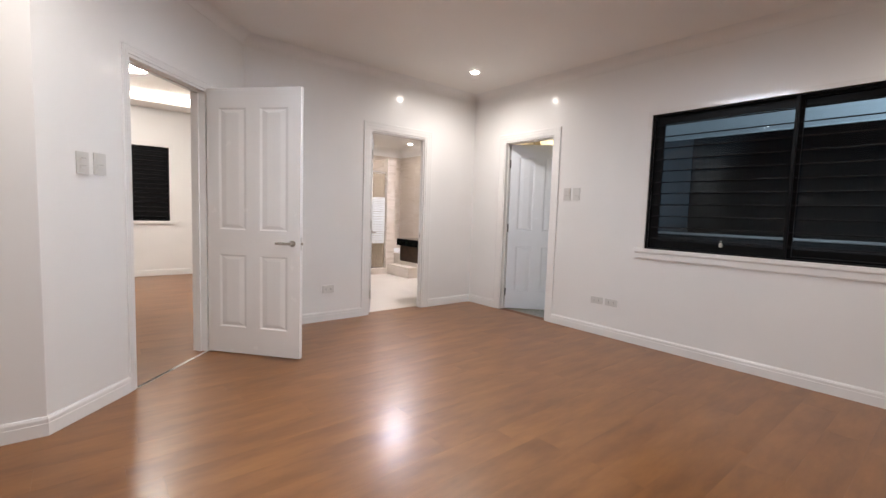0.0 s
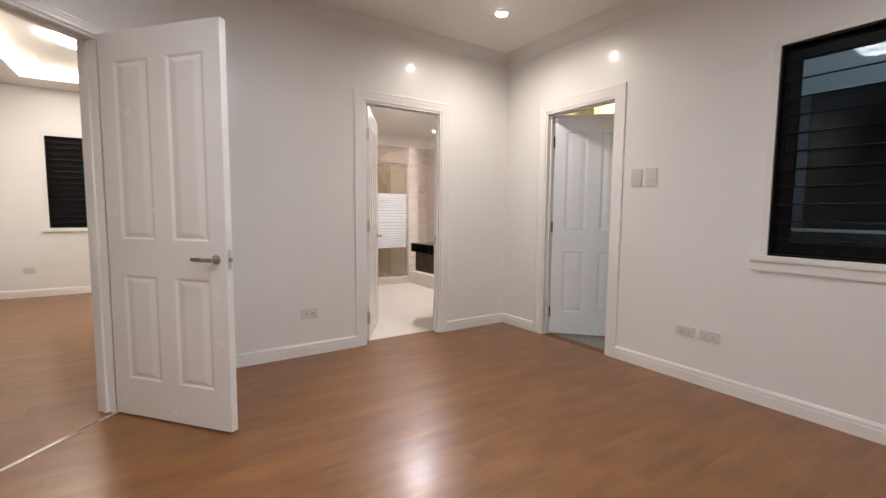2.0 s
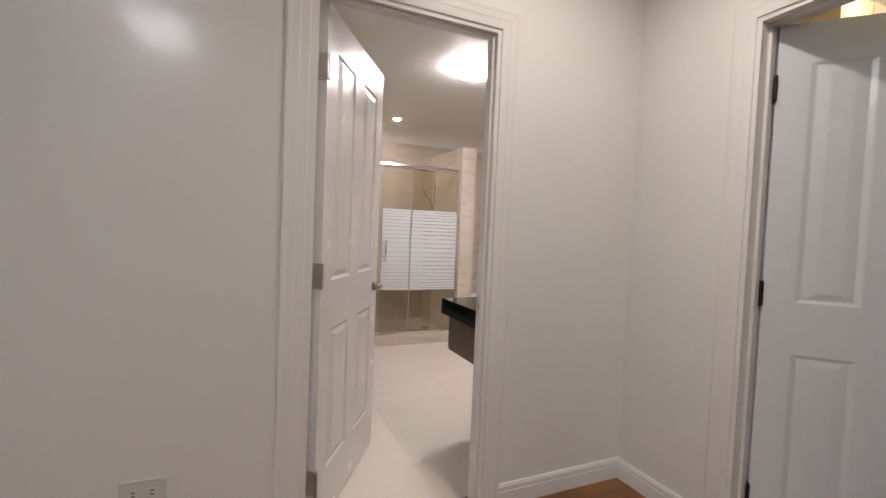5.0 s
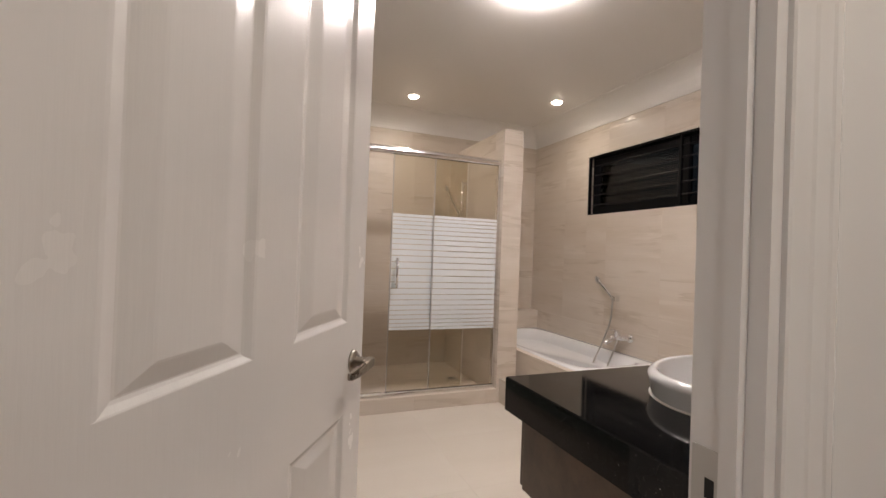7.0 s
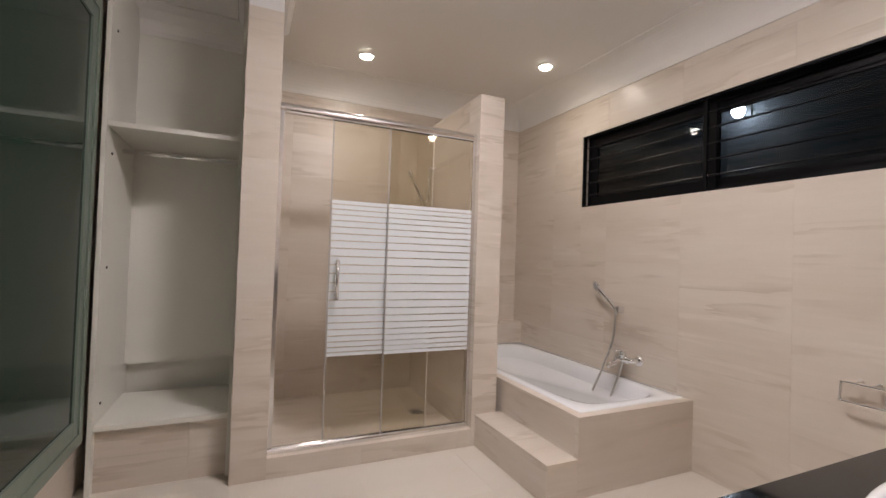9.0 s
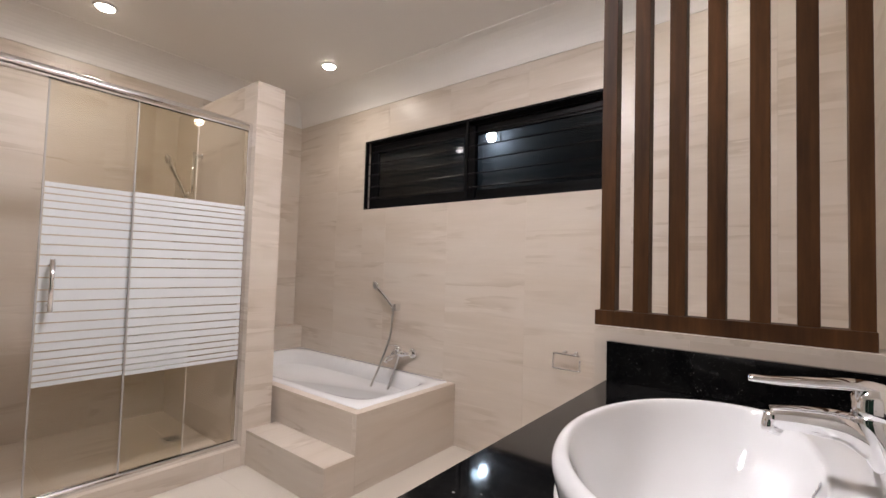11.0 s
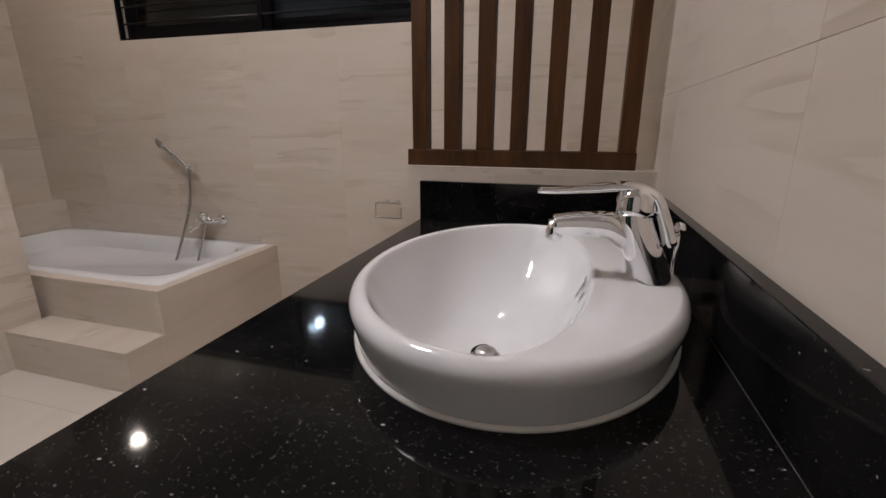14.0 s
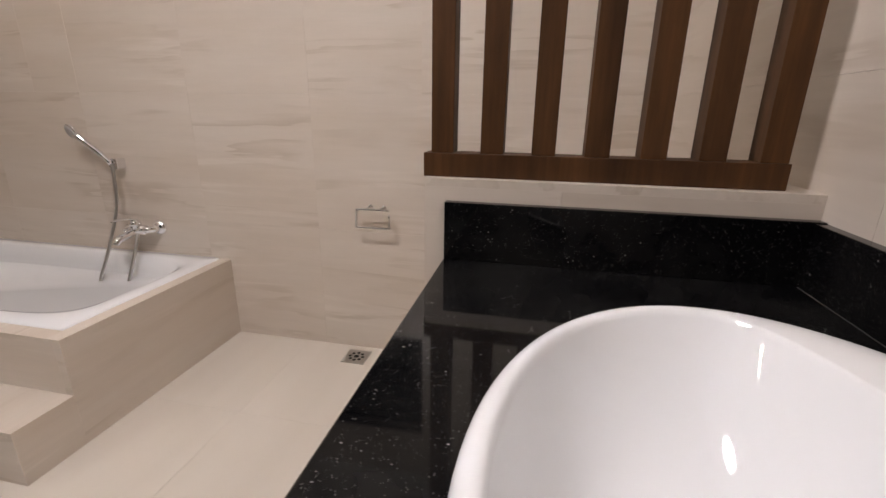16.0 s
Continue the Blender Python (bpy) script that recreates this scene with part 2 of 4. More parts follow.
def boxes(*items, bevel=0.0):
    bm = bmesh.new()
    for b in items:
        add_box(bm, *b)
    if bevel:
        bmesh.ops.bevel(bm, geom=bm.edges[:], offset=bevel, segments=2, affect="EDGES", profile=0.6, clamp_overlap=True)
    return bm


def part(name, bm, mat, parent=None, label="", smooth=False, m=None):
    me = bpy.data.meshes.new(name)
    bmesh.ops.recalc_face_normals(bm, faces=bm.faces[:])
    bm.to_mesh(me)
    bm.free()
    me.materials.append(mat)
    if smooth:
        me.polygons.foreach_set("use_smooth", [True] * len(me.polygons))
    ob = new(name, me)
    if parent:
        ob.parent = parent
    if m:
        ob.matrix_basis = m
    if label:
        ob["label"] = label
    return ob


def thing(name, m, label, category, group="", kind=""):
    ob = new(name)
    ob.empty_display_size = 0.05
    ob.matrix_basis = m
    return tagged(ob, label, category, group, kind)


def structure(name, bm, mat, label, category, m=None, smooth=False):
    return tagged(part(name, bm, mat, None, "", smooth, m), label, category, "", "structure")


def ring_loft(bm, rings, close_ends=True, closed_loop=True):
    rows = [[bm.verts.new(p) for p in r] for r in rings]
    k = len(rows[0])
    for a, b in zip(rows, rows[1:]):
        for i in range(k if closed_loop else k - 1):
            bm.faces.new((a[i], a[(i + 1) % k], b[(i + 1) % k], b[i]))
    if close_ends:
        bm.faces.new(list(reversed(rows[0])))
        bm.faces.new(rows[-1])
    return bm


def tube(points, radii, n=14, squash=1.0, up=(0, 0, 1), bm=None):
    """A tube along points; squash flattens it across up."""
    bm = bm or bmesh.new()
    pts = [Vector(p) for p in points]
    if not isinstance(radii, (list, tuple)):
        radii = [radii] * len(pts)
    rings, side0 = [], None
    for i, p in enumerate(pts):
        d = (pts[min(i + 1, len(pts) - 1)] - pts[max(i - 1, 0)]).normalized()
        u = Vector(up)
        if abs(d.dot(u)) > 0.97:
            u = Vector((0, 1, 0)) if abs(d.y) < 0.9 else Vector((1, 0, 0))
        side = d.cross(u).normalized()
        if side0 and side.dot(side0) < 0:
            side = -side
        side0 = side
        top = side.cross(d)
        r = radii[i]
        ra, rb = (r, r * squash) if not isinstance(r, (list, tuple)) else r
        rings.append([p + side * ra * math.cos(2 * math.pi * k / n) + top * rb * math.sin(2 * math.pi * k / n) for k in range(n)])
    return ring_loft(bm, rings)


def lathe(profile, n=40, cx=0.0, cy=0.0, bm=None, ends=True):
    """Turns (radius, z) or (radius, z, shift_y) rows into a round body."""
    bm = bm or bmesh.new()
    rings = []
    for row in profile:
        r, z = row[0], row[1]
        s = row[2] if len(row) > 2 else 0.0
        rings.append([(cx + r * math.cos(2 * math.pi * k / n), cy + s + r * math.sin(2 * math.pi * k / n), z) for k in range(n)])
    return ring_loft(bm, rings, ends)


def smooth_curve(points, steps=6):
    """A rounded line through points."""
    pts = [Vector(p) for p in points]
    out = []
    for i in range(len(pts) - 1):
        p0, p1, p2, p3 = pts[max(i - 1, 0)], pts[i], pts[i + 1], pts[min(i + 2, len(pts) - 1)]
        for k in range(steps):
            t = k / steps
            out.append(0.5 * ((2 * p1) + (p2 - p0) * t + (2 * p0 - 5 * p1 + 4 * p2 - p3) * t * t + (3 * p1 - p0 - 3 * p2 + p3) * t ** 3))
    return out + [pts[-1]]


def sweep(profile, path, closed=False):
    """Sweeps a profile of (out, z) along a plan path; out is to the right of the way; corners are mitred."""
    bm = bmesh.new()
    pts = [Vector((x, y)) for x, y in path]
    rings = []
    k = len(pts)
    for i, p in enumerate(pts):
        a = pts[(i - 1) % k] if (closed or i > 0) else None
        b = pts[(i + 1) % k] if (closed or i < k - 1) else None
        na = Vector(((p - a).y, -(p - a).x)).normalized() if a else None
        nb = Vector(((b - p).y, -(b - p).x)).normalized() if b else None
        if na and nb:
            m = (na + nb).normalized()
            m = m / max(m.dot(na), 0.2)
        else:
            m = na or nb
        rings.append([(p.x + m.x * o, p.y + m.y * o, z) for o, z in profile])
    if closed:
        rings.append(rings[0])
    return ring_loft(bm, rings, not closed)


def wall_boxes(length, thick, height, openings=(), z0=0.0):
    """Wall along local x, from y=0 to y=thick, with openings (a, b, low, high)."""
    items, x = [], 0.0
    for a, b, lo, hi in sorted(openings):
        items.append((x, 0, z0, a, thick, height))
        if lo > z0:
            items.append((a, 0, z0, b, thick, lo))
        if hi < height:
            items.append((a, 0, hi, b, thick, height))
        x = b
    items.append((x, 0, z0, length, thick, height))
    return boxes(*items)


def placed(x0, y0, x1, y1):
    """The pose of a wall that runs from one plan point to another; its local y is to the left."""
    return pose(x0, y0, 0, 0, 0, math.degrees(math.atan2(y1 - y0, x1 - x0)))


BASE = [(0, 0), (0.014, 0), (0.014, 0.064), (0.012, 0.068), (0.0125, 0.073), (0.0125, 0.086), (0.007, 0.099), (0, 0.100)]
CASING = [(0.0, 0.0), (0.0, 0.006), (0.004, 0.0075), (0.034, 0.0084), (0.040, 0.0098), (0.064, 0.0103), (0.069, 0.0114), (0.079, 0.0118), (0.085, 0.0094), (0.085, 0.0)]


def casing_frame(w, h, scale=1.0):
    """Moulded door casing round an opening 0..w by h in local x, z; it stands proud towards -y."""
    bm = bmesh.new()
    rings = []
    for sx, x, z, top in ((-1, 0, 0, 0), (-1, 0, h, 1), (1, w, h, 1), (1, w, 0, 0)):
        rings.append([(x + sx * a * scale, -d, z + (a * scale if top else 0)) for a, d in CASING])
    return ring_loft(bm, rings)


def door_frame(name, m, w, h, thick, label, stop_at, wide=1.0, rear=True):
    """Jamb lining, stop and a moulded casing on both faces; local x along the wall, y through it."""
    t = thing(name, m, label, "door frame", "", "structure")
    part("casing", casing_frame(w, h, wide), TRIM, t)
    if rear:
        back = casing_frame(w, h, 0.8)
        bmesh.ops.transform(back, matrix=Matrix.Translation((0, thick, 0)) @ Matrix.Diagonal((1, -1, 1, 1)), verts=back.verts[:])
        part("casing", back, TRIM, t)
    part("jamb", boxes((-0.001, 0.0, 0, 0.018, thick, h), (w - 0.018, 0, 0, w + 0.001, thick, h), (0.018, 0, h - 0.018, w - 0.018, thick, h + 0.001)), TRIM, t)
    s0, s1 = stop_at
    part("door_stop", boxes((0.018, s0, 0, 0.030, s1, h - 0.018), (w - 0.030, s0, 0, w - 0.018, s1, h - 0.018), (0.030, s0, h - 0.030, w - 0.030, s1, h - 0.018)), TRIM, t)
    return t


def panel_rings(x0, z0, x1, z1, y, s):
    """A moulded raised panel in a rectangle; s is the sign of the face."""
    bm = bmesh.new()
    rings = []
    for wide, high, depth in ((0, 0, 0), (0.006, 0.002, 0.0006), (0.018, 0.009, 0.0042), (0.023, 0.013, 0.0054), (0.027, 0.015, 0.0054), (0.064, 0.036, 0.0008), (0.070, 0.039, 0.0004)):
        yy = y - s * depth
        rings.append([(x0 + wide, yy, z0 + high), (x1 - wide, yy, z0 + high), (x1 - wide, yy, z1 - high), (x0 + wide, yy, z1 - high)])
    rows = [[bm.verts.new(p) for p in r] for r in rings]
    for a, b in zip(rows, rows[1:]):
        for i in range(4):
            bm.faces.new((a[i], a[(i + 1) % 4], b[(i + 1) % 4], b[i]))
    bm.faces.new(rows[-1])
    return bm


def lever_handle(parent, x, z, y, s, toward, mat=None):
    """Round rose and a lever that points along toward (local x)."""
    mat = mat or NICKEL
    bm = lathe([(0.001, 0), (0.026, 0), (0.026, 0.004), (0.022, 0.009), (0.011, 0.011), (0.010, 0.040), (0.001, 0.044)], 24)
    h = part("handle", bm, mat, parent, "satin nickel lever handle", True, pose(x, y, z, -90 * s, 0, 0))
    bar = boxes((-0.011 * toward, -0.0105, 0.034, 0.030 * toward, 0.0105, 0.050), bevel=0.003)
    rings = []
    for x, z, half, thick in ((0.028, 0.042, 0.0105, 0.008), (0.045, 0.046, 0.0105, 0.0055), (0.095, 0.047, 0.010, 0.0045), (0.118, 0.044, 0.009, 0.004), (0.124, 0.041, 0.007, 0.003)):
        rings.append([(x * toward, -half, z - thick * 0.6), (x * toward, -half * 0.8, z - thick), (x * toward, half * 0.8, z - thick), (x * toward, half, z - thick * 0.6),
                      (x * toward, half, z + thick * 0.6), (x * toward, half * 0.8, z + thick), (x * toward, -half * 0.8, z + thick), (x * toward, -half, z + thick * 0.6)])
    ring_loft(bar, rings)
    part("lever", bar, mat, h)


def panel_door(name, m, w, h, label, group, handle_z=0.91, hinge_mat=None, hinge_side=-1, low=0.012, paint=None):
    """Four-panel leaf: hinge edge at local x=0, leaf along +x, 40 mm thick about y=0."""
    t = thing(name, m, label, "door", group)
    cols = ((0.10, w / 2 - 0.055), (w / 2 + 0.055, w - 0.10))
    rows = ((0.225, 0.808), (1.008, h - 0.15))
    bm = bmesh.new()
    y = 0.02
    xs, zs = [0, cols[0][0], cols[0][1], cols[1][0], cols[1][1], w], [low, rows[0][0], rows[0][1], rows[1][0], rows[1][1], h]
    for s in (-1, 1):
        grid = [[bm.verts.new((a, s * y, b)) for b in zs] for a in xs]
        for i in range(5):
            for j in range(5):
                if i in (1, 3) and j in (1, 3):
                    continue
                bm.faces.new((grid[i][j], grid[i + 1][j], grid[i + 1][j + 1], grid[i][j + 1]))
    for f in ([(0, -y, low), (0, y, low), (0, y, h), (0, -y, h)], [(w, -y, low), (w, y, low), (w, y, h), (w, -y, h)], [(0, -y, h), (w, -y, h), (w, y, h), (0, y, h)], [(0, -y, low), (w, -y, low), (w, y, low), (0, y, low)]):
        bm.faces.new([bm.verts.new(p) for p in f])
    bmesh.ops.remove_doubles(bm, verts=bm.verts[:], dist=0.0002)
    leaf = part("leaf", bm, paint or DOOR, t)
    for c in cols:
        for r in rows:
            for s in (-1, 1):
                part("panel", panel_rings(c[0], r[0], c[1], r[1], s * y, s), paint or DOOR, leaf)
    for s in (-1, 1):
        lever_handle(t, w - 0.062, handle_z, s * y, s, -1)
    part("latch_plate", boxes((w, -0.012, handle_z - 0.05, w + 0.0025, 0.012, handle_z + 0.05), bevel=0.001), STEEL, t, "steel latch plate")
    part("latch_bolt", boxes((w, -0.007, handle_z - 0.010, w + 0.014, 0.007, handle_z + 0.010), bevel=0.002), NICKEL, t, "sprung latch bolt")
    for z in (0.22, h / 2, h - 0.24):
        hb = lathe([(0.001, -0.05), (0.006, -0.05), (0.007, -0.048), (0.007, 0.048), (0.006, 0.05), (0.001, 0.05)], 12)
        bmesh.ops.translate(hb, vec=(-0.004, hinge_side * (y + 0.005), z), verts=hb.verts[:])
        add_box(hb, -0.003, hinge_side * (y - 0.034), z - 0.05, -0.0005, hinge_side * (y + 0.005), z + 0.05)
        part("hinge", hb, hinge_mat or STEEL, t, "hinge")
    return t


def tile_mesh(w, h, d=0.008, c=0.0003, cache={}):
    key = (round(w, 3), round(h, 3), c)
    if key not in cache:
        me = bpy.data.meshes.new("tile")
        v = [(0, 0, 0), (w, 0, 0), (w, h, 0), (0, h, 0), (0, 0, d - c), (w, 0, d - c), (w, h, d - c), (0, h, d - c), (c, c, d), (w - c, c, d), (w - c, h - c, d), (c, h - c, d)]
        f = [(0, 1, 5, 4), (1, 2, 6, 5), (2, 3, 7, 6), (3, 0, 4, 7), (4, 5, 9, 8), (5, 6, 10, 9), (6, 7, 11, 10), (7, 4, 8, 11), (8, 9, 10, 11)]
        me.from_pydata(v, [], f)
        cache[key] = me
    return cache[key]


def cut(rect, holes):
    """The rectangle less its holes, as rectangles."""
    out = [rect]
    for hx0, hy0, hx1, hy1 in holes:
        nxt = []
        for x0, y0, x1, y1 in out:
            if hx1 <= x0 or hx0 >= x1 or hy1 <= y0 or hy0 >= y1:
                nxt.append((x0, y0, x1, y1))
                continue
            a, b = max(x0, hx0), min(x1, hx1)
            if a > x0:
                nxt.append((x0, y0, a, y1))
            if b < x1:
                nxt.append((b, y0, x1, y1))
            if hy0 > y0:
                nxt.append((a, y0, b, hy0))
            if hy1 < y1:
                nxt.append((a, hy1, b, y1))
        out = nxt
    return out


def tiled(parent, m, w, h, tw, th, mats, off=(0, 0), holes=(), gap=0.0005, stagger=0.0, name="tile"):
    """Lays tiles on the local xy plane 0..w by 0..h, proud towards local z."""
    mat = mats
    j, y = 0, -off[1]
    while y < h - 0.004:
        x = -off[0] - (stagger * tw if j % 2 else 0)
        while x < w - 0.004:
            r = (max(x, 0) + gap / 2, max(y, 0) + gap / 2, min(x + tw, w) - gap / 2, min(y + th, h) - gap / 2)
            if r[2] - r[0] > 0.006 and r[3] - r[1] > 0.006:
                for a0, b0, a1, b1 in cut(r, holes):
                    if a1 - a0 < 0.004 or b1 - b0 < 0.004:
                        continue
                    me = tile_mesh(a1 - a0, b1 - b0)
                    if not me.materials:
                        me.materials.append(mat)
                    ob = new(name, me)
                    ob.parent = parent
                    if me.materials[0] != mat:
                        ob.material_slots[0].link = "OBJECT"
                        ob.material_slots[0].material = mat
                    ob.matrix_basis = m @ Matrix.Translation((a0, b0, 0))
            x += tw
        y += th
        j += 1


def plane_at(origin, ux, uy):
    """Pose of a plane: local x along ux, local y along uy."""
    a, b = Vector(ux).normalized(), Vector(uy).normalized()
    c = a.cross(b)
    r = Matrix((a, b, c)).transposed().to_4x4()
    return Matrix.Translation(origin) @ r

# ---- the large structure ----
BED_H, BATH_H, TILE_H = 2.74, 2.545, 2.37
WALL_T = 0.12
EAST, NORTH, SOUTH, WEST = 1.41, 3.88, 0.16, -1.60
D0, D1 = (-4.24, -1.435), (-2.91, 0.0)
DL = math.hypot(D1[0] - D0[0], D1[1] - D0[1])
DOOR_H = 2.095

# walls of the bedroom; local y points away from the room
structure("wall_north", wall_boxes(2.91, 0.088, 2.9, [(1.325, 2.105, 0, DOOR_H)]), PAINT, "glossy white painted bedroom wall with doorway to the bathroom", "wall", placed(-2.91, 0, 0, 0))
w_b = structure("wall_east", wall_boxes(6.0, WALL_T, 2.9, [(0.555, 1.295, 0, DOOR_H), (2.38, 4.50, 0.925, 2.15)]), PAINT, "glossy white painted wall with a door and a wide window", "wall", placed(0, 0, 0, -6.0))
structure("wall_diagonal", wall_boxes(DL, WALL_T, 2.9, [(0.585, 1.385, 0, DOOR_H)]), PAINT, "white painted slanting wall with a doorway", "wall", placed(*D0, *D1))
structure("wall_near", wall_boxes(1.8, WALL_T, 2.9), PAINT, "white painted wall", "wall", placed(-6.04, -1.435, -4.24, -1.435))
structure("wall_west", wall_boxes(4.7, WALL_T, 2.9), PAINT, "white painted wall", "wall", placed(-6.04, -6.1, -6.04, -1.4))
structure("wall_south", wall_boxes(6.3, WALL_T, 2.9), PAINT, "white painted wall", "wall", placed(0.12, -6.0, -6.16, -6.0))
structure("ceiling", boxes((-6.2, -6.2, BED_H, 0.12, 0.12, BED_H + 0.1)), CEIL, "off-white painted bedroom ceiling", "ceiling")
COVE = [(0, 2.645), (0.004, 2.645), (0.004, 2.65)] + [(0.004 + 0.095 * (1 - math.cos(a)), 2.65 + 0.088 * math.sin(a)) for a in [math.pi / 2 * k / 10 for k in range(1, 11)]] + [(0.10, 2.745), (0, 2.745)]
room = [(-6.04, -1.435), D0, D1, (0, 0), (0, -6.0), (-6.04, -6.0)]
structure("crown_moulding", sweep(COVE, room, True), PAINT, "white plaster cove moulding round the ceiling", "moulding")


def baseboard(path):
    structure("baseboard", sweep(BASE, path), TRIM, "white moulded baseboard", "baseboard")


def on_diag(s):
    return (D0[0] + (D1[0] - D0[0]) * s / DL, D0[1] + (D1[1] - D0[1]) * s / DL)


baseboard([(-6.04, -1.435), D0, on_diag(0.538)])
baseboard([on_diag(1.432), D1, (-1.66, 0)])
baseboard([(-0.725, 0), (0, 0), (0, -0.47)])
baseboard([(0, -1.38), (0, -6.0), (-6.04, -6.0), (-6.04, -1.435)])

# wooden floor of the bedroom and the hall
floor = structure("floor", boxes((-6.1, -6.1, -0.1, 0.12, 0.106, -0.008), (-6.1, 0.106, -0.1, -1.80, 4.35, -0.008)), SEAM, "honey brown laminate plank floor", "floor")

ths = tagged(part("threshold_strip", boxes((0.60, -0.012, -0.002, 1.37, 0.012, 0.004), bevel=0.0015), ALU, None, "", False, placed(*D0, *D1)), "thin polished metal threshold strip on the floor", "threshold", "", "structure")

# the hall behind the slanting doorway
hall = [(-2.75, 0.12), (-1.80, 0.12), (-1.80, 4.25), (-4.85, 4.25), (-4.85, -1.2)]
structure("wall_hall_north", wall_boxes(3.3, WALL_T, 3.1, [(0.73, 2.02, 0.91, 2.12)]), PAINT, "white painted hall wall with a dark louvre window", "wall", placed(-4.97, 4.25, -1.68, 4.25))
structure("wall_hall_west", wall_boxes(5.5, WALL_T, 3.1), PAINT, "white painted hall wall", "wall", placed(-4.85, -1.25, -4.85, 4.25))
structure("wall_hall_east", wall_boxes(4.3, 0.11, 3.1), PAINT, "white painted hall wall", "wall", placed(-1.80, 4.37, -1.80, 0.12))
structure("ceiling_hall", boxes((-4.97, -1.3, 2.73, -4.35, 4.37, 2.86), (-2.15, 0.12, 2.73, -1.68, 4.37, 2.86), (-4.35, 3.75, 2.73, -2.15, 4.37, 2.86), (-4.35, -1.3, 2.73, -3.0, 0.0, 2.86), (-3.0, -0.0, 2.73, -2.15, 0.5, 2.86), (-4.97, -1.3, 2.861, -1.68, 4.37, 3.1)), CEIL, "white tray ceiling with hidden cove light", "ceiling")
structure("cove_light", boxes((-4.30, 3.70, 2.80, -2.2, 3.72, 2.82), (-4.33, 0.3, 2.80, -4.31, 3.70, 2.82)), glow("cove_glow", (1.0, 0.88, 0.74), 14.0), "warm hidden light strip in the tray ceiling", "lamp")
structure("baseboard", sweep(BASE, [(-4.85, -1.0), (-4.85, 4.25), (-1.80, 4.25), (-1.80, 0.12)]), TRIM, "white moulded baseboard", "baseboard")

# the bathroom shell, its tiles are laid last
b_east = structure("wall_bath_east", wall_boxes(4.2, 0.14, 2.7, [(3.98 - 3.0 - 0.1 + 0.008, 3.98 - 1.085 - 0.1 + 0.008, 1.57, 2.11)]), GROUT, "beige stone tile wall with a long high window", "wall", placed(EAST + 0.008, NORTH + 0.008, EAST + 0.008, -0.3))
b_north = structure("wall_bath_north", wall_boxes(3.4, 0.14, 2.7), GROUT, "beige stone tile wall", "wall", placed(WEST, NORTH + 0.008, EAST + 0.2, NORTH + 0.008))
b_south = structure("wall_bath_south", boxes((-0.70, 0.0885, 0, EAST + 0.008, SOUTH - 0.008, 2.7)), GROUT, "beige stone tile wall behind the vanity", "wall")
b_westp = structure("wall_bath_west", boxes((-1.69, 0.1205, 0, WEST - 0.008, 0.85, 2.7), (-1.69, 0.85, 2.25, WEST - 0.008, 2.80, 2.7), (-1.69, 0.85, 0, WEST - 0.008, 2.80, 0.28), (-1.69, 2.80, 0, WEST - 0.008, 3.9, 2.7)), GROUT, "beige stone tile wall with a dark sliding glass door", "wall")
b_floor = structure("floor_bath", boxes((-1.80, 0.106, -0.1, EAST + 0.15, 4.0, -0.008)), GROUT, "cream polished floor tiles", "floor")
structure("ceiling_bath", boxes((-1.80, 0.12, BATH_H, EAST + 0.15, 4.02, BATH_H + 0.1)), CEIL, "off-white painted bathroom ceiling", "ceiling")
BCOVE = [(0, TILE_H), (0.006, TILE_H)] + [(0.006 + 0.16 * (1 - math.cos(a)), TILE_H + 0.168 * math.sin(a)) for a in [math.pi / 2 * k / 10 for k in range(1, 11)]] + [(0.2, TILE_H + 0.17), (0.2, BATH_H + 0.004), (-0.008, BATH_H + 0.004), (-0.008, TILE_H)]
structure("crown_moulding", sweep(BCOVE, [(WEST, SOUTH), (WEST, 2.0), (WEST, NORTH), (EAST, NORTH), (EAST, SOUTH), (WEST, SOUTH)]), CEIL, "white plaster cove above the tiles", "moulding")

# the porch behind the bedroom's second door
structure("wall_porch", boxes((0.13, -0.30, -0.05, 2.4, -0.16, 2.9), (2.3, -1.7, -0.05, 2.4, -0.30, 2.9), (0.85, -0.42, 1.9, 1.02, -0.30, 2.9)), PORCHW, "rough ochre plaster wall of the porch", "wall")
structure("ceiling_porch", boxes((0.13, -1.7, 2.62, 2.4, -0.16, 2.7)), CEIL, "white porch ceiling", "ceiling")
# Coloured night-dark to keep its lit face from showing through the window.
structure("wall_porch_end", boxes((0.13, -1.8, -0.05, 2.4, -1.7, 2.9)), NIGHT, "plaster wall between porch and balcony, coloured night-dark", "wall")
structure("floor_porch", boxes((0.0, -1.7, -0.1, 2.4, -0.16, -0.012)), PEBBLE, "blue-grey pebble finish floor", "floor")

# plain yard walls outside the windows, the night's dark put into their colour
structure("soffit_outside", boxes((0.14, -6.2, 2.155, 1.42, -1.81, 2.20), (1.42, -6.2, 2.15, 1.45, -1.81, 2.34)), PAINT, "pale boarded soffit over the balcony", "soffit")
structure("floor_balcony", boxes((0.14, -6.2, -0.1, 1.46, -1.81, -0.02)), PEBBLE, "grey pebble balcony floor", "floor")
structure("balcony_parapet", boxes((1.36, -6.2, -0.02, 1.46, -1.81, 1.035)), NIGHT, "plaster balcony parapet, coloured night-dark", "parapet")
structure("parapet_cap", boxes((1.345, -6.2, 1.035, 1.475, -1.81, 1.06), bevel=0.004), TRIM, "pale coping on the parapet", "coping")
structure("wall_outside", boxes((2.80, 0.2, -1, 2.9, 6.9, 3.6)), NIGHT, "plaster wall outside the bathroom window, coloured night-dark", "wall")
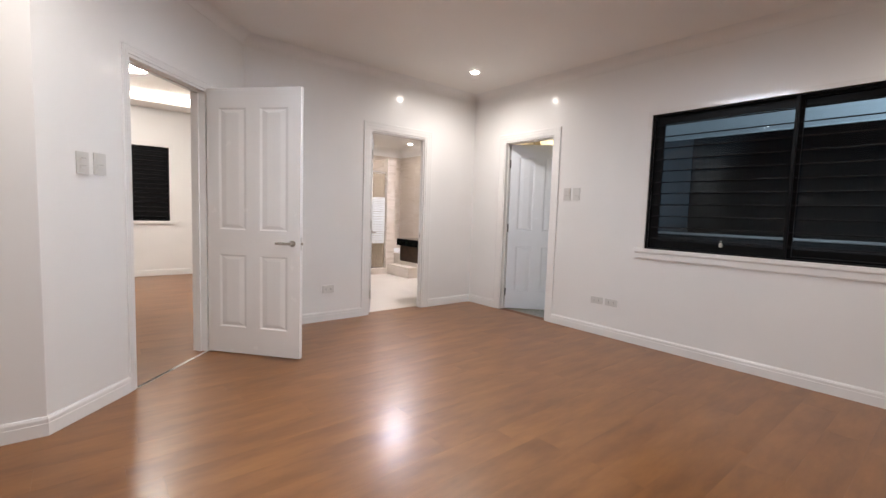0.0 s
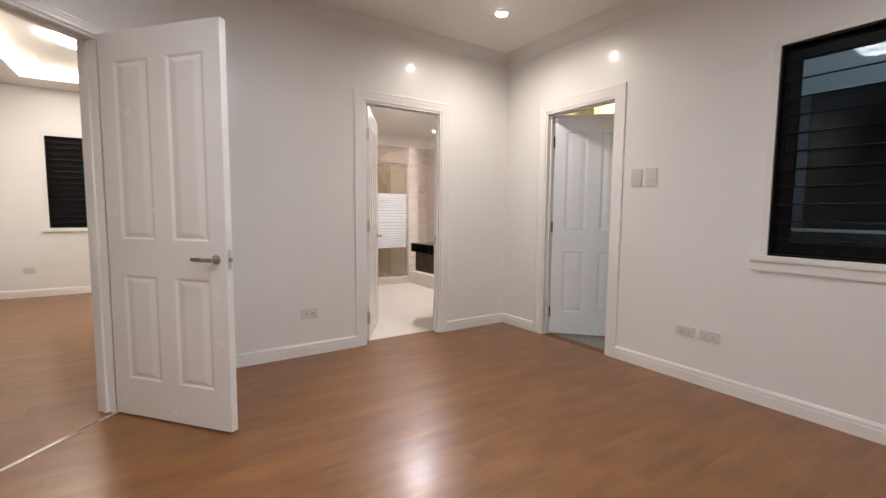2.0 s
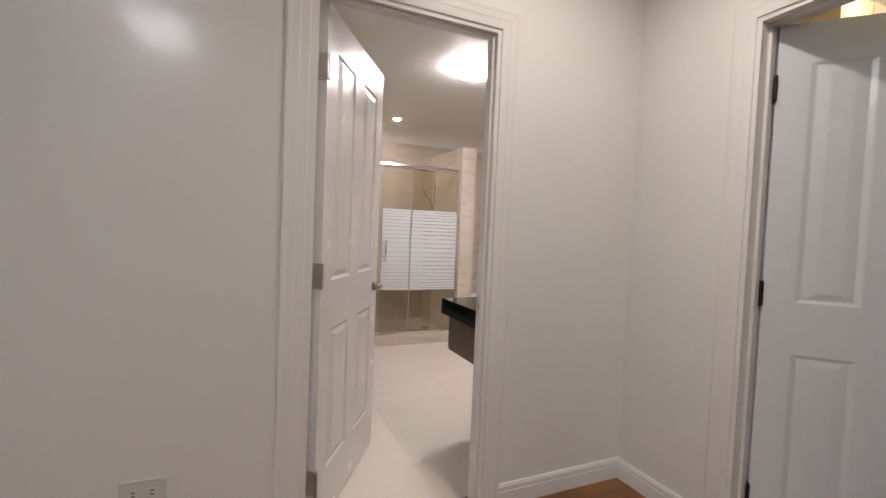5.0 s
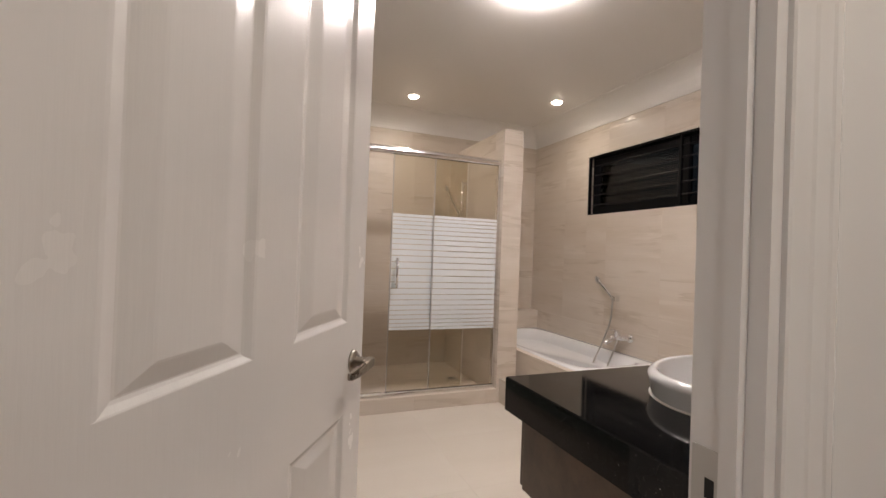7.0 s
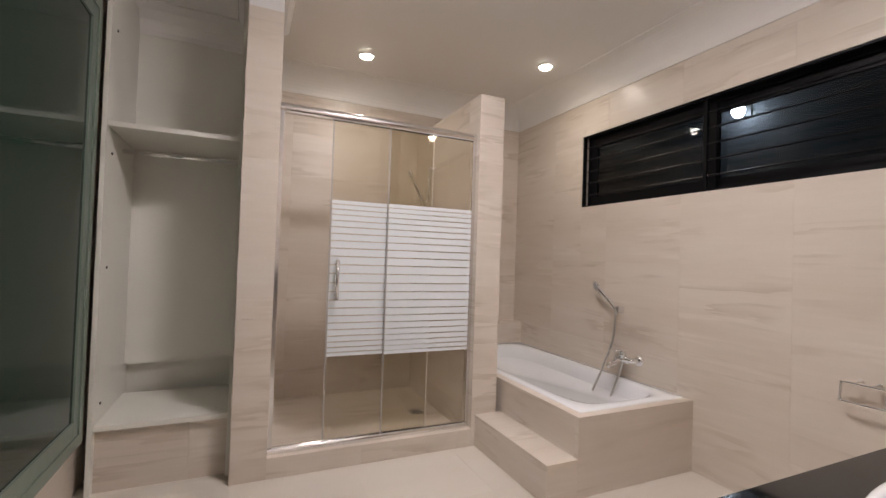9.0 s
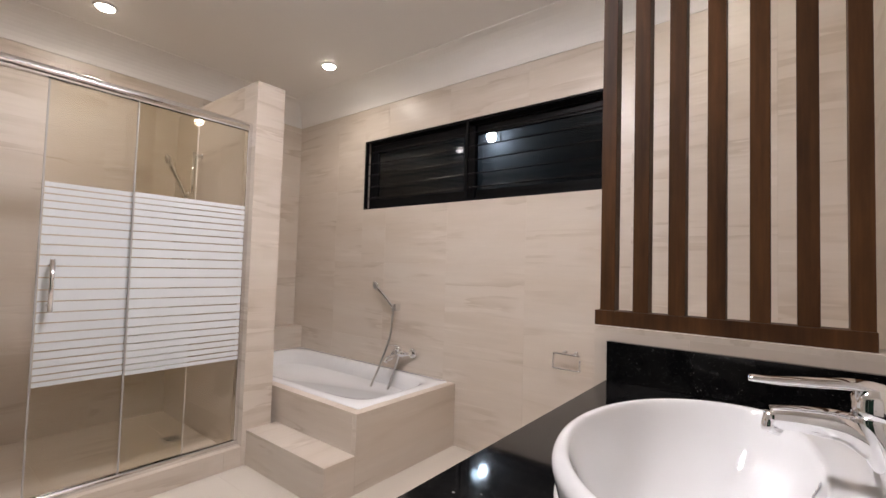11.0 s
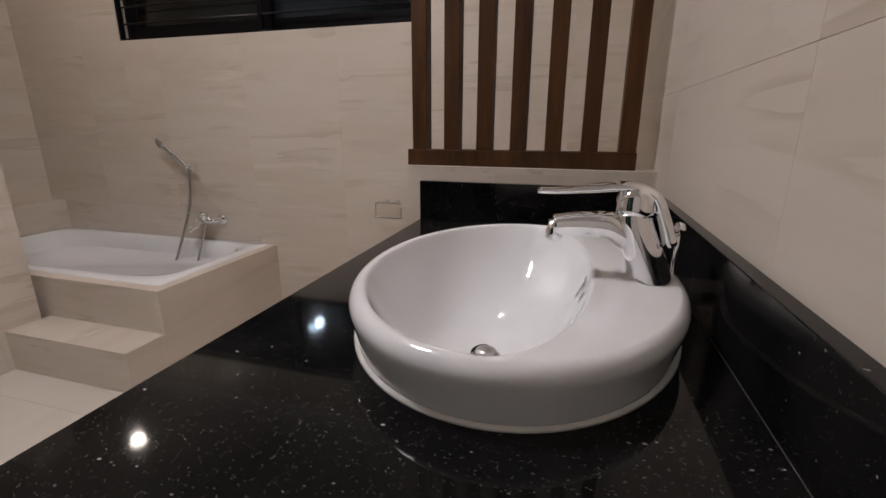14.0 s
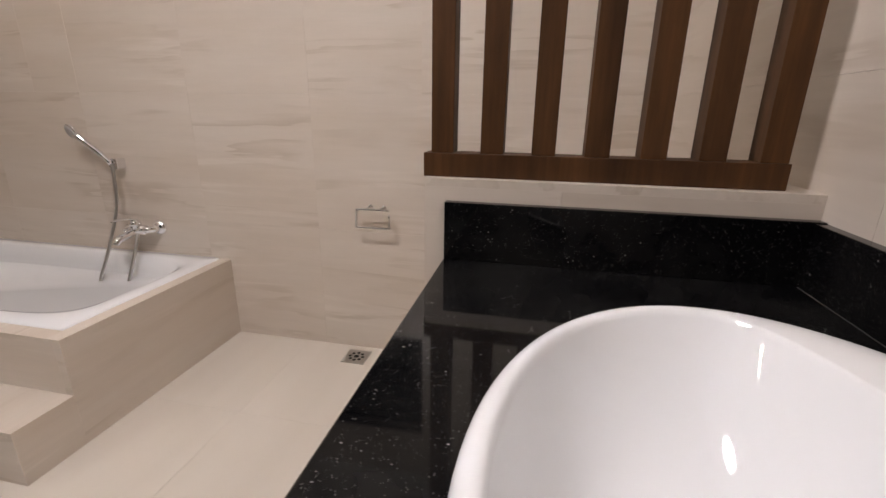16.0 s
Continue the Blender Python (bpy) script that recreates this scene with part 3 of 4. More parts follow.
structure("backdrop", boxes((3.4, -9, -1, 3.5, 8, 5), (-8, 7.0, -1, 3.5, 7.1, 5)), NIGHT, "backdrop wall outside, night dark put into its colour", "backdrop")

# ---- doors ----
door_frame("door_frame_1", placed(-1.585, 0, -0.805, 0), 0.78, DOOR_H, 0.089, "white moulded door frame of the bathroom doorway", (0.022, 0.043), 1.0, False)
door_frame("door_frame_2", placed(0, -0.555, 0, -1.295), 0.74, DOOR_H, WALL_T, "white moulded door frame of the porch doorway", (0.045, 0.068))
fr3 = placed(*on_diag(0.585), *on_diag(1.385))
door_frame("door_frame_3", fr3, 0.80, DOOR_H, WALL_T, "white moulded door frame of the slanting doorway", (0.052, 0.075), 0.55)

panel_door("bathroom_door", pose(-1.532, 0.078, 0, 0, 0, 59.2), 0.79, 2.07, "white four-panel door standing open into the bathroom", "panel doors", 0.915, STEEL, -1)
panel_door("porch_door", pose(0.095, -0.578, 0, 0, 0, -48), 0.72, 2.07, "white four-panel door half open on black hinges", "panel doors", 0.915, HINGEM, -1, paint=DOOR_COOL_LIT)
panel_door("hall_door", pose(-3.288, -0.435, 0, 0, 0, -50), 0.80, 2.10, "white four-panel door standing wide open into the bedroom", "panel doors", 0.918, STEEL, 1)

st = thing("strike_plate", pose(-0.8235, 0.062, 0.897), "steel strike plate set in the white jamb", "strike plate")
part("plate", boxes((-0.002, -0.034, -0.047, 0.0005, 0.022, 0.047), bevel=0.0008), STEEL, st)
part("lip", tube([(-0.001, -0.036, -0.022), (-0.001, -0.036, 0.022)], 0.0035, 10), STEEL, st, "", True)
part("latch_hole", boxes((-0.0024, -0.008, -0.012, -0.0015, 0.004, 0.012)), DARKP, st)


# ---- windows ----
def window(name, m, w, h, bars, label, mull=0.5, mid=True, head=False):
    """Black sliding window with grille bars; local x along, z up, y outwards; inner face at y=0."""
    t = thing(name, m, label, "window", "", "structure")
    f, s = 0.026, 0.055
    e = 0.011
    part("grille_frame", boxes((0, 0.006, 0, e, 0.036, h), (w - e, 0.006, 0, w, 0.036, h), (e, 0.006, 0, w - e, 0.036, e), (e, 0.006, h - e, w - e, 0.036, h)), BLACKM, t)
    part("window_frame", boxes((0, 0.062, 0, f, 0.122, h), (w - f, 0.062, 0, w, 0.122, h), (f, 0.062, 0, w - f, 0.122, f), (f, 0.062, h - f, w - f, 0.122, h)), BLACKM, t)
    if head:
        part("head_liner", boxes((e, 0.0365, h - 0.008, w - e, 0.0615, h)), BLACKM, t)
    c = w * mull
    for a, b, y in ((f, c + 0.03, 0.080), (c - 0.03, w - f, 0.104)):
        p = part("sash", boxes((a, y - 0.011, f, a + s, y + 0.011, h - f), (b - s, y - 0.011, f, b, y + 0.011, h - f), (a + s, y - 0.011, f, b - s, y + 0.011, f + s), (a + s, y - 0.011, h - f - s, b - s, y + 0.011, h - f)), BLACKM, t)
        g = part("pane", boxes((a + s, y - 0.003, f + s, b - s, y + 0.003, h - f - s)), WGLASS, p)
        g.visible_shadow = False
    for k in range(bars):
        z = h * (k + 1) / (bars + 1)
        part("grille_bar", tube([(0.0, 0.022, z), (w, 0.022, z)], 0.005, 8), BARM, t)
    if mid:
        part("grille_post", boxes((c - 0.011, 0.013, 0, c + 0.011, 0.031, h)), BLACKM, t)
    return t


w1 = window("window_1", placed(0, -2.38, 0, -4.50) @ Matrix.Translation((0, 0, 0.925)), 2.12, 1.225, 11, "wide black sliding window with horizontal grille bars at night", head=True)
part("window_sill", sweep([(-0.02, -0.098), (0.012, -0.098), (0.015, -0.088), (0.016, -0.045), (0.024, -0.036), (0.026, -0.030), (0.026, -0.003), (0.023, 0.0), (-0.02, 0.0)], [(-0.08, 0), (2.2, 0)]), TRIM, w1, "white moulded sill")
part("window_casing", boxes((-0.035, -0.010, 0, 0, 0, 1.26), (0, -0.010, 1.225, 2.12, 0, 1.26), (2.12, -0.010, 0, 2.155, 0, 1.26)), TRIM, w1, "thin white casing")
for x in (0.62, 1.62):
    part("sash_lock", tube([(x, 0.05, 0.058), (x, 0.05, 0.086), (x, 0.05, 0.092), (x, 0.05, 0.113)], [0.014, 0.014, 0.007, 0.006], 12), PLASTIC, w1, "white plastic sash lock")
window("window_2", placed(EAST, 3.0, EAST, 1.085) @ Matrix.Translation((0, 0, 1.57)), 1.915, 0.54, 5, "long black high window with grille bars at night", 0.51)
w3 = window("window_3", placed(-4.24, 4.25, -2.95, 4.25) @ Matrix.Translation((0, 0, 0.91)), 1.29, 1.21, 15, "dark louvred hall window in a white casing", 0.5, mid=False)
part("window_casing", boxes((-0.05, -0.014, -0.0, 0, 0, 1.26), (0, -0.014, 1.21, 1.29, 0, 1.26), (1.29, -0.014, 0, 1.34, 0, 1.26)), TRIM, w3, "white casing")
part("window_sill", boxes((-0.07, -0.03, -0.05, 1.36, 0, 0), bevel=0.006), TRIM, w3, "white sill")
for k in range(14):
    z = 0.08 + 1.03 * k / 13
    lv = boxes((0.02, 0.036, z, 1.27, 0.041, z + 0.070))
    part("louvre", lv, BLACKM, w3, "", False, pose(0, 0, 0))

# ---- lamps ----
def flush_lamp(name, x, y, z, r, color, strength, label):
    t = thing(name, pose(x, y, z), label, "ceiling lamp", "flush lamps")
    part("base", lathe([(0.001, 0), (r - 0.02, 0), (r - 0.02, -0.014), (0.001, -0.014)], 48), PLASTIC, t)
    part("diffuser", lathe([(0.001, -0.0145), (r - 0.006, -0.0145), (r, -0.018), (r, -0.024), (r - 0.012, -0.036), (r * 0.8, -0.048), (r * 0.4, -0.056), (0.001, -0.058)], 48), glow(name + "_glow", color, strength), t, "glowing opal diffuser", True)
    return t


def panel_lamp(name, x, y, z, hx, hy, color, strength, label):
    t = thing(name, pose(x, y, z), label, "ceiling lamp", "flush lamps")
    part("frame", boxes((-hx - 0.02, -hy - 0.02, -0.03, -hx, hy + 0.02, 0), (hx, -hy - 0.02, -0.03, hx + 0.02, hy + 0.02, 0), (-hx, -hy - 0.02, -0.03, hx, -hy, 0), (-hx, hy, -0.03, hx, hy + 0.02, 0), bevel=0.003), PLASTIC, t, "white metal frame")
    part("diffuser", boxes((-hx + 0.0005, -hy + 0.0005, -0.026, hx - 0.0005, hy - 0.0005, -0.004)), glow(name + "_glow", color, strength), t, "glowing opal panel")
    return t


panel_lamp("bedroom_lamp", -2.45, -2.5, BED_H, 0.2, 0.42, COOL, LAMP_BED, "oblong white flush ceiling lamp, lit")
flush_lamp("bathroom_lamp", -0.14, 1.52, BATH_H, 0.19, (1.0, 0.925, 0.955), LAMP_BATH, "round white flush ceiling lamp, lit")
flush_lamp("hall_lamp", -3.62, 2.33, 2.86, 0.24, (1.0, 0.93, 0.85), LAMP_HALL, "round white flush ceiling lamp, lit")
DL_GLOW = glow("downlight_glow", (1.0, 0.90, 0.76), 80.0)


def downlight(x, y, z, power, color=WARM):
    t = thing("downlight", pose(x, y, z), "small round recessed ceiling downlight, lit", "downlight", "downlights")
    part("rim", lathe([(0.044, 0.002), (0.056, 0.002), (0.058, -0.001), (0.055, -0.006), (0.047, -0.008), (0.044, -0.004)], 32, ends=False), PLASTIC, t, "white rim", True)
    part("bulb", lathe([(0.001, -0.001), (0.0435, -0.001), (0.043, -0.008), (0.036, -0.014), (0.020, -0.018), (0.001, -0.019)], 32), DL_GLOW, t, "glowing lens", True)
    spot("downlight_beam", x, y, z - 0.03, power, color)


# The two at y=-4.7 are unseen, added by symmetry to fill the room.
for x, y, power in ((-0.725, -0.735, 84.0), (-4.2, -2.1, 66.0), (-0.725, -4.7, 62.0), (-4.2, -4.7, 76.0)):
    downlight(x, y, BED_H, power)
for x, y in ((-0.205, 3.38), (0.985, 2.93)):
    downlight(x, y, BATH_H, SPOT_BATH, (1.0, 0.89, 0.82))
downlight(0.98, 0.62, BATH_H, 9.0, (1.0, 0.89, 0.82))
downlight(-4.16, 3.36, 2.86, SPOT_HALL)
pl = thing("porch_lamp", pose(1.25, -0.75, 2.62), "small round warm porch ceiling lamp, lit", "ceiling lamp")
part("diffuser", lathe([(0.001, 0), (0.09, 0), (0.09, -0.03), (0.06, -0.05), (0.001, -0.055)], 32), glow("porch_glow", AMBER, PORCH * 12), pl, "glowing amber diffuser", True)


# ---- lamps outside ----
def outdoor_lamp(m, label, power, color, aim=None):
    t = thing("outdoor_lamp", m, label, "outdoor lamp")
    part("wall_plate", boxes((-0.05, -0.015, -0.07, 0.05, 0, 0.07), bevel=0.004), DARKP, t)
    part("arm", tube([(0, -0.012, 0.02), (0, -0.06, 0.03), (0, -0.09, 0.02)], 0.009, 10), DARKP, t, "", True)
    part("globe", lathe([(0.001, -0.085), (0.03, -0.078), (0.048, -0.045), (0.048, -0.02), (0.03, 0.008), (0.001, 0.014)], 24), NIGHT_GLOW, t, "glowing glass globe", True, pose(0, -0.10, 0))
    at = m @ Vector((0, -0.21, -0.04))
    d = bpy.data.lights.new("outdoor_lamp_light", "SPOT" if aim else "POINT")
    d.energy, d.color, d.shadow_soft_size = power, color, 0.05
    if aim:
        d.spot_size, d.spot_blend = radians(46), 0.5
    ob = new("outdoor_lamp_light", d)
    ob.matrix_basis = look(tuple(at), aim) if aim else Matrix.Translation(at)


outdoor_lamp(pose(2.80, 2.64, 2.46, 0, 0, -90), "lit cool-white globe lamp on the dark outside wall", YARD, (0.75, 0.88, 1.0))
# Unseen lamp, added with an aimed spot so the soffit shows lit.
outdoor_lamp(pose(0.72, -6.15, 1.25, 0, 0, 180), "unseen cool-white globe lamp added to light the soffit", SOFFIT_FILL, (0.70, 0.90, 1.0), (1.40, -3.1, 2.15))
# Unseen wall, added behind the soffit lamp.
structure("wall_balcony_end", boxes((0.14, -6.30, -0.05, 1.46, -6.15, 2.15)), NIGHT, "unseen plaster wall added to carry the soffit lamp, coloured night-dark", "wall")

# ---- switches and outlets ----
def plate(name, m, w, h, label, keys, kind):
    """Wall plate: local x along the wall, z up, proud towards -y."""
    t = thing(name, m, label, "switch" if kind == "switch" else "outlet", kind + " plates")
    part("plate", boxes((-w / 2, -0.008, -h / 2, w / 2, 0, h / 2), bevel=0.002), PLASTIC, t)
    part("frame", boxes((-w / 2 + 0.012, -0.0095, -h / 2 + 0.012, w / 2 - 0.012, -0.0075, h / 2 - 0.012), bevel=0.0008), PLASTIC, t)
    if kind == "switch":
        for z in keys:
            part("rocker", boxes((-w / 2 + 0.018, -0.013, z - 0.011, w / 2 - 0.018, -0.009, z + 0.011), bevel=0.002), PLASTIC, t)
            part("marker", boxes((-0.014, -0.0145, z + 0.006, 0.014, -0.0128, z + 0.0095)), GREYP, t, "grey marker line")
    else:
        for x in keys:
            part("socket", boxes((x - 0.016, -0.0108, -0.014, x + 0.016, -0.009, 0.014), bevel=0.002), PLASTIC, t)
            for dz in (-0.006, 0.006):
                part("slot", boxes((x - 0.005, -0.0114, dz - 0.0017, x + 0.005, -0.0105, dz + 0.0017)), DARKP, t, "dark slot")
    return t


def wall_b(y, z):
    return pose(0, y, z, 0, 0, -90)


plate("light_switch", wall_b(-1.499, 1.44), 0.085, 0.132, "white two-gang light switch on the wall", (0.02, -0.02), "switch")
plate("light_switch", wall_b(-1.616, 1.44), 0.085, 0.132, "white one-gang light switch on the wall", (-0.022,), "switch")
dm = placed(*D0, *D1)
plate("light_switch", dm @ Matrix.Translation((0.250, 0, 1.398)), 0.075, 0.120, "white two-gang light switch beside the hall door", (0.018, -0.022), "switch")
plate("light_switch", dm @ Matrix.Translation((0.361, 0, 1.403)), 0.080, 0.120, "white one-gang light switch beside the hall door", (-0.012,), "switch")
plate("outlet", pose(-2.066, 0, 0.342), 0.13, 0.082, "white double wall outlet above the baseboard", (-0.026, 0.026), "outlet")
plate("outlet", wall_b(-1.928, 0.352), 0.132, 0.070, "white double wall outlet above the baseboard", (-0.026, 0.026), "outlet")
plate("outlet", wall_b(-2.088, 0.352), 0.132, 0.070, "white double wall outlet above the baseboard", (-0.026, 0.026), "outlet")
plate("outlet", pose(-4.47, 4.25, 0.36), 0.13, 0.082, "white double wall outlet in the hall", (-0.026, 0.026), "outlet")

# ---- shower ----
SH_L, SH_R, SH_Y = -0.785, 0.38, 2.82
wing = structure("wall_wing", boxes((0.388, 2.768, 0, 0.545, NORTH + 0.01, 2.172)), GROUT, "beige tiled wing wall between shower and tub", "wall")
pier = structure("wall_pier", boxes((-0.947, 2.768, 0, -0.793, NORTH + 0.01, 2.40)), GROUT, "beige tiled pier beside the shower", "wall")
structure("pier_cap", sweep([(0, 2.385), (0.003, 2.385), (0.004, 2.455), (0.012, 2.485), (0.035, 2.515), (0.062, 2.532), (0.066, 2.547), (-0.06, 2.547), (-0.06, 2.385)], [(-0.95, 3.3), (-0.95, 2.765), (-0.79, 2.765), (-0.79, 3.3)]), TRIM, "white plaster capital on the pier", "moulding")
curb = structure("shower_curb", boxes((-0.785, 2.768, 0, 0.38, 2.87, 0.098)), GROUT, "low tiled shower curb", "curb")
sh_floor = structure("floor_shower", boxes((-0.785, 2.87, -0.008, 0.38, NORTH, 0.040)), GROUT, "beige tiled shower floor", "floor")

enc = thing("shower_enclosure", pose(0, SH_Y, 0.106), "sliding glass shower enclosure in a polished aluminium frame", "shower")
part("bottom_track", sweep([(-0.026, 0.0), (0.026, 0.0)] + [(0.026 * math.cos(a), 0.008 + 0.024 * math.sin(a)) for a in [math.pi * k / 10 for k in range(11)]], [(SH_L, 0), (SH_R, 0)]), ALU, enc)
part("top_rail", sweep([(0.026 * math.cos(a), 1.806 + 0.028 * math.sin(a)) for a in [2 * math.pi * k / 20 for k in range(20)]], [(SH_L, 0), (SH_R, 0)]), ALU, enc)
for x in (SH_L + 0.012, SH_R - 0.012):
    part("side_profile", boxes((x - 0.012, -0.02, 0.03, x + 0.012, 0.02, 1.785), bevel=0.003), ALU, enc)
for nm, a, b, y in (("sliding_door", -0.50, 0.10, 0.012), ("fixed_panel", -0.18, 0.368, -0.012)):
    g = part(nm, boxes((a, y - 0.003, 0.026, b, y + 0.003, 1.79), bevel=0.0008), GLASS, enc, "clear glass panel with white stripes")
    g.visible_shadow = False
    part("edge_strip", boxes((a - 0.004, y - 0.004, 0.03, a + 0.002, y + 0.004, 1.785)), GREYP, g)
    if nm == "sliding_door":
        part("edge_strip", boxes((b - 0.001, y - 0.004, 0.03, b + 0.003, y + 0.004, 1.785)), SILICONE, g, "pale edge seal")
    z0, z1 = 0.48, 1.345
    z = z1
    i = 0
    while z > z0:
        f = abs(i - 11) / 11.0
        hgt = 0.046 - 0.026 * f
        s = part("stripe", boxes((a + 0.004, y - 0.0045, max(z - hgt, z0), b - 0.002, y - 0.0032, z)), STRIPE, g, "white film stripe")
        z -= hgt + 0.0055
        i += 1
hd = part("door_handle", tube([(-0.462, -0.045, 0.795), (-0.462, -0.045, 1.015)], 0.009, 16), ALU, enc, "straight bar handle", True)
for z in (0.82, 0.99):
    part("standoff", tube([(-0.462, -0.045, z), (-0.462, 0.012, z)], 0.006, 10), ALU, hd, "", True)

dr = thing("shower_drain", pose(0.226, 3.30, 0.049), "square steel floor drain in the shower", "drain")
part("plate", boxes((-0.05, -0.05, 0, 0.05, 0.05, 0.004), bevel=0.001), STEEL, dr)
for k in range(5):
    part("slot", boxes((-0.035, -0.034 + k * 0.016, 0.004, 0.035, -0.028 + k * 0.016, 0.0045)), DARKP, dr)


def hand_shower(t, base, tip, out, size=1.0):
    """Handset: a tapered grip from base to tip with a round head that faces out."""
    b, e, o = Vector(base), Vector(tip), Vector(out).normalized()
    d = (e - b).normalized()
    pts = smooth_curve([b, b + (e - b) * 0.35 + o * -0.004, b + (e - b) * 0.8, e], 4)
    k = len(pts) - 1
    hs = part("handset", tube(pts, [(0.011 + 0.006 * (i / k)) * size for i in range(k + 1)], 14), CHROME, t, "chrome handset", True)
    n = (o * 0.9 + d * 0.25).normalized()
    hm = Matrix.Translation(e + d * 0.018) @ n.to_track_quat("Z", "Y").to_matrix().to_4x4()
    part("spray_head", lathe([(0.001, -0.016), (0.020 * size, -0.015), (0.034 * size, -0.004), (0.037 * size, 0.004), (0.035 * size, 0.008), (0.001, 0.009)], 28), CHROME, hs, "", True, hm)
    part("spray_face", lathe([(0.001, 0.009), (0.029 * size, 0.0092), (0.028 * size, 0.011), (0.001, 0.0115)], 28), GREYP, hs, "grey spray face", True, hm)
    return hs


ss = thing("shower_set", pose(SH_R, 3.62, 1.45, 0, 0, -90), "chrome slide-bar hand shower on the tiled wall", "shower set")
part("slide_bar", tube([(0.17, -0.05, -0.10), (0.17, -0.05, 0.40)], 0.0125, 14), CHROME, ss, "chrome slide bar", True)
for z in (-0.08, 0.38):
    part("bracket", tube([(0.17, 0.0, z), (0.17, -0.006, z), (0.17, -0.007, z), (0.17, -0.055, z)], [0.022, 0.022, 0.013, 0.013], 16), CHROME, ss, "", True)
part("slider", boxes((0.145, -0.085, 0.075, 0.195, -0.03, 0.125), bevel=0.006), CHROME, ss)
hand_shower(ss, (0.17, -0.085, 0.09), (0.15, -0.185, 0.30), (-0.1, -0.8, -0.5), 1.2)
part("hose", tube(smooth_curve([(0.17, -0.085, 0.09), (0.165, -0.085, 0.0), (0.10, -0.07, -0.30), (0.06, -0.06, -0.48), (0.10, -0.05, -0.40), (0.11, -0.05, -0.33)], 8), 0.007, 10), CHROME, ss, "", True)
mx = part("mixer", tube([(0.03, -0.055, -0.33), (0.19, -0.055, -0.33)], 0.022, 18), CHROME, ss, "", True)
for x in (0.04, 0.18):
    part("escutcheon", tube([(x, 0, -0.33), (x, -0.012, -0.33), (x, -0.013, -0.33), (x, -0.055, -0.33)], [0.032, 0.03, 0.014, 0.014], 18), CHROME, ss, "", True)

# ---- tub, step and its fittings ----
tub_deck = structure("tub_deck", boxes((0.598, 2.058, 0, EAST, 2.105, 0.385), (0.598, 2.105, 0, 0.645, NORTH, 0.385)), GROUT, "beige tiled tub surround", "tub surround")
tub_back = structure("tub_ledge", boxes((0.553, 3.756, 0, EAST, NORTH, 0.576)), GROUT, "beige tiled ledge behind the tub", "ledge")
step = structure("tub_step", boxes((0.413, 2.058, 0, 0.598, 2.76, 0.183)), GROUT, "beige tiled step up to the tub", "step")


def bathtub():
    t = thing("bathtub", pose(0.645, 2.105, 0.0), "white acrylic built-in bathtub in a tiled surround", "bathtub")
    L, W, n = 1.651, 0.765, 64
    cx, cy = W / 2, L / 2

    def ring(hw, hl, z, p, dy=0.0):
        out = []
        for k in range(n):
            a = 2 * math.pi * k / n
            c, s = math.cos(a), math.sin(a)
            out.append((cx + hw * math.copysign(abs(c) ** (2 / p), c), cy + dy + hl * math.copysign(abs(s) ** (2 / p), s), z))
        return out

    rings = [ring(W / 2, L / 2, 0.30, 60), ring(W / 2, L / 2, 0.392, 60), ring(W / 2 - 0.004, L / 2 - 0.004, 0.397, 60), ring(W / 2 - 0.055, L / 2 - 0.06, 0.399, 7), ring(W / 2 - 0.068, L / 2 - 0.075, 0.392, 5),
             ring(W / 2 - 0.080, L / 2 - 0.095, 0.33, 4), ring(W / 2 - 0.11, L / 2 - 0.16, 0.20, 3.4), ring(W / 2 - 0.14, L / 2 - 0.22, 0.11, 3.2), ring(W / 2 - 0.20, L / 2 - 0.30, 0.08, 3)]
    part("shell", ring_loft(bmesh.new(), rings), ACRYLIC, t, "", True)
    part("overflow", lathe([(0.001, 0.0), (0.03, 0.0), (0.03, 0.006), (0.024, 0.010), (0.001, 0.011)], 24), CHROME, t, "chrome overflow cover", True, pose(cx, 0.105, 0.30, -78, 0, 0))
    return t


bathtub()

ts = thing("tub_filler", pose(EAST, 2.50, 0.53), "chrome tub mixer with hand shower and steel hose", "tub mixer")
for y in (-0.075, 0.075):
    part("escutcheon", tube([(0, y, 0), (-0.004, y, 0), (-0.016, y, 0), (-0.024, y, 0)], [0.037, 0.037, 0.031, 0.018], 24), CHROME, ts, "", True)
    part("union", tube(smooth_curve([(-0.018, y, 0), (-0.036, y * 0.96, 0), (-0.058, y * 0.75, 0), (-0.062, y * 0.55, 0)], 4), 0.0165, 16), CHROME, ts, "", True)
part("mixer", tube([(-0.062, -0.052, 0), (-0.062, -0.048, 0), (-0.062, 0.048, 0), (-0.062, 0.052, 0)], [0.019, 0.023, 0.023, 0.019], 20), CHROME, ts, "", True)
part("cartridge", tube([(-0.064, 0.0, 0.008), (-0.070, 0.0, 0.034), (-0.073, 0.0, 0.046), (-0.074, 0.0, 0.050)], [0.027, 0.026, 0.023, 0.012], 20), CHROME, ts, "", True)
part("lever", tube(smooth_curve([(-0.066, 0.0, 0.047), (-0.09, 0.006, 0.058), (-0.13, 0.018, 0.060), (-0.165, 0.028, 0.056)], 4), [(0.016 - 0.0006 * k, 0.007 - 0.0003 * k) for k in range(13)], 14), CHROME, ts, "flat chrome lever", True)
part("spout", tube(smooth_curve([(-0.068, 0.012, -0.008), (-0.11, 0.018, -0.022), (-0.15, 0.024, -0.034), (-0.165, 0.026, -0.052)], 4), [0.019 - 0.0003 * k for k in range(13)], 16), CHROME, ts, "", True)
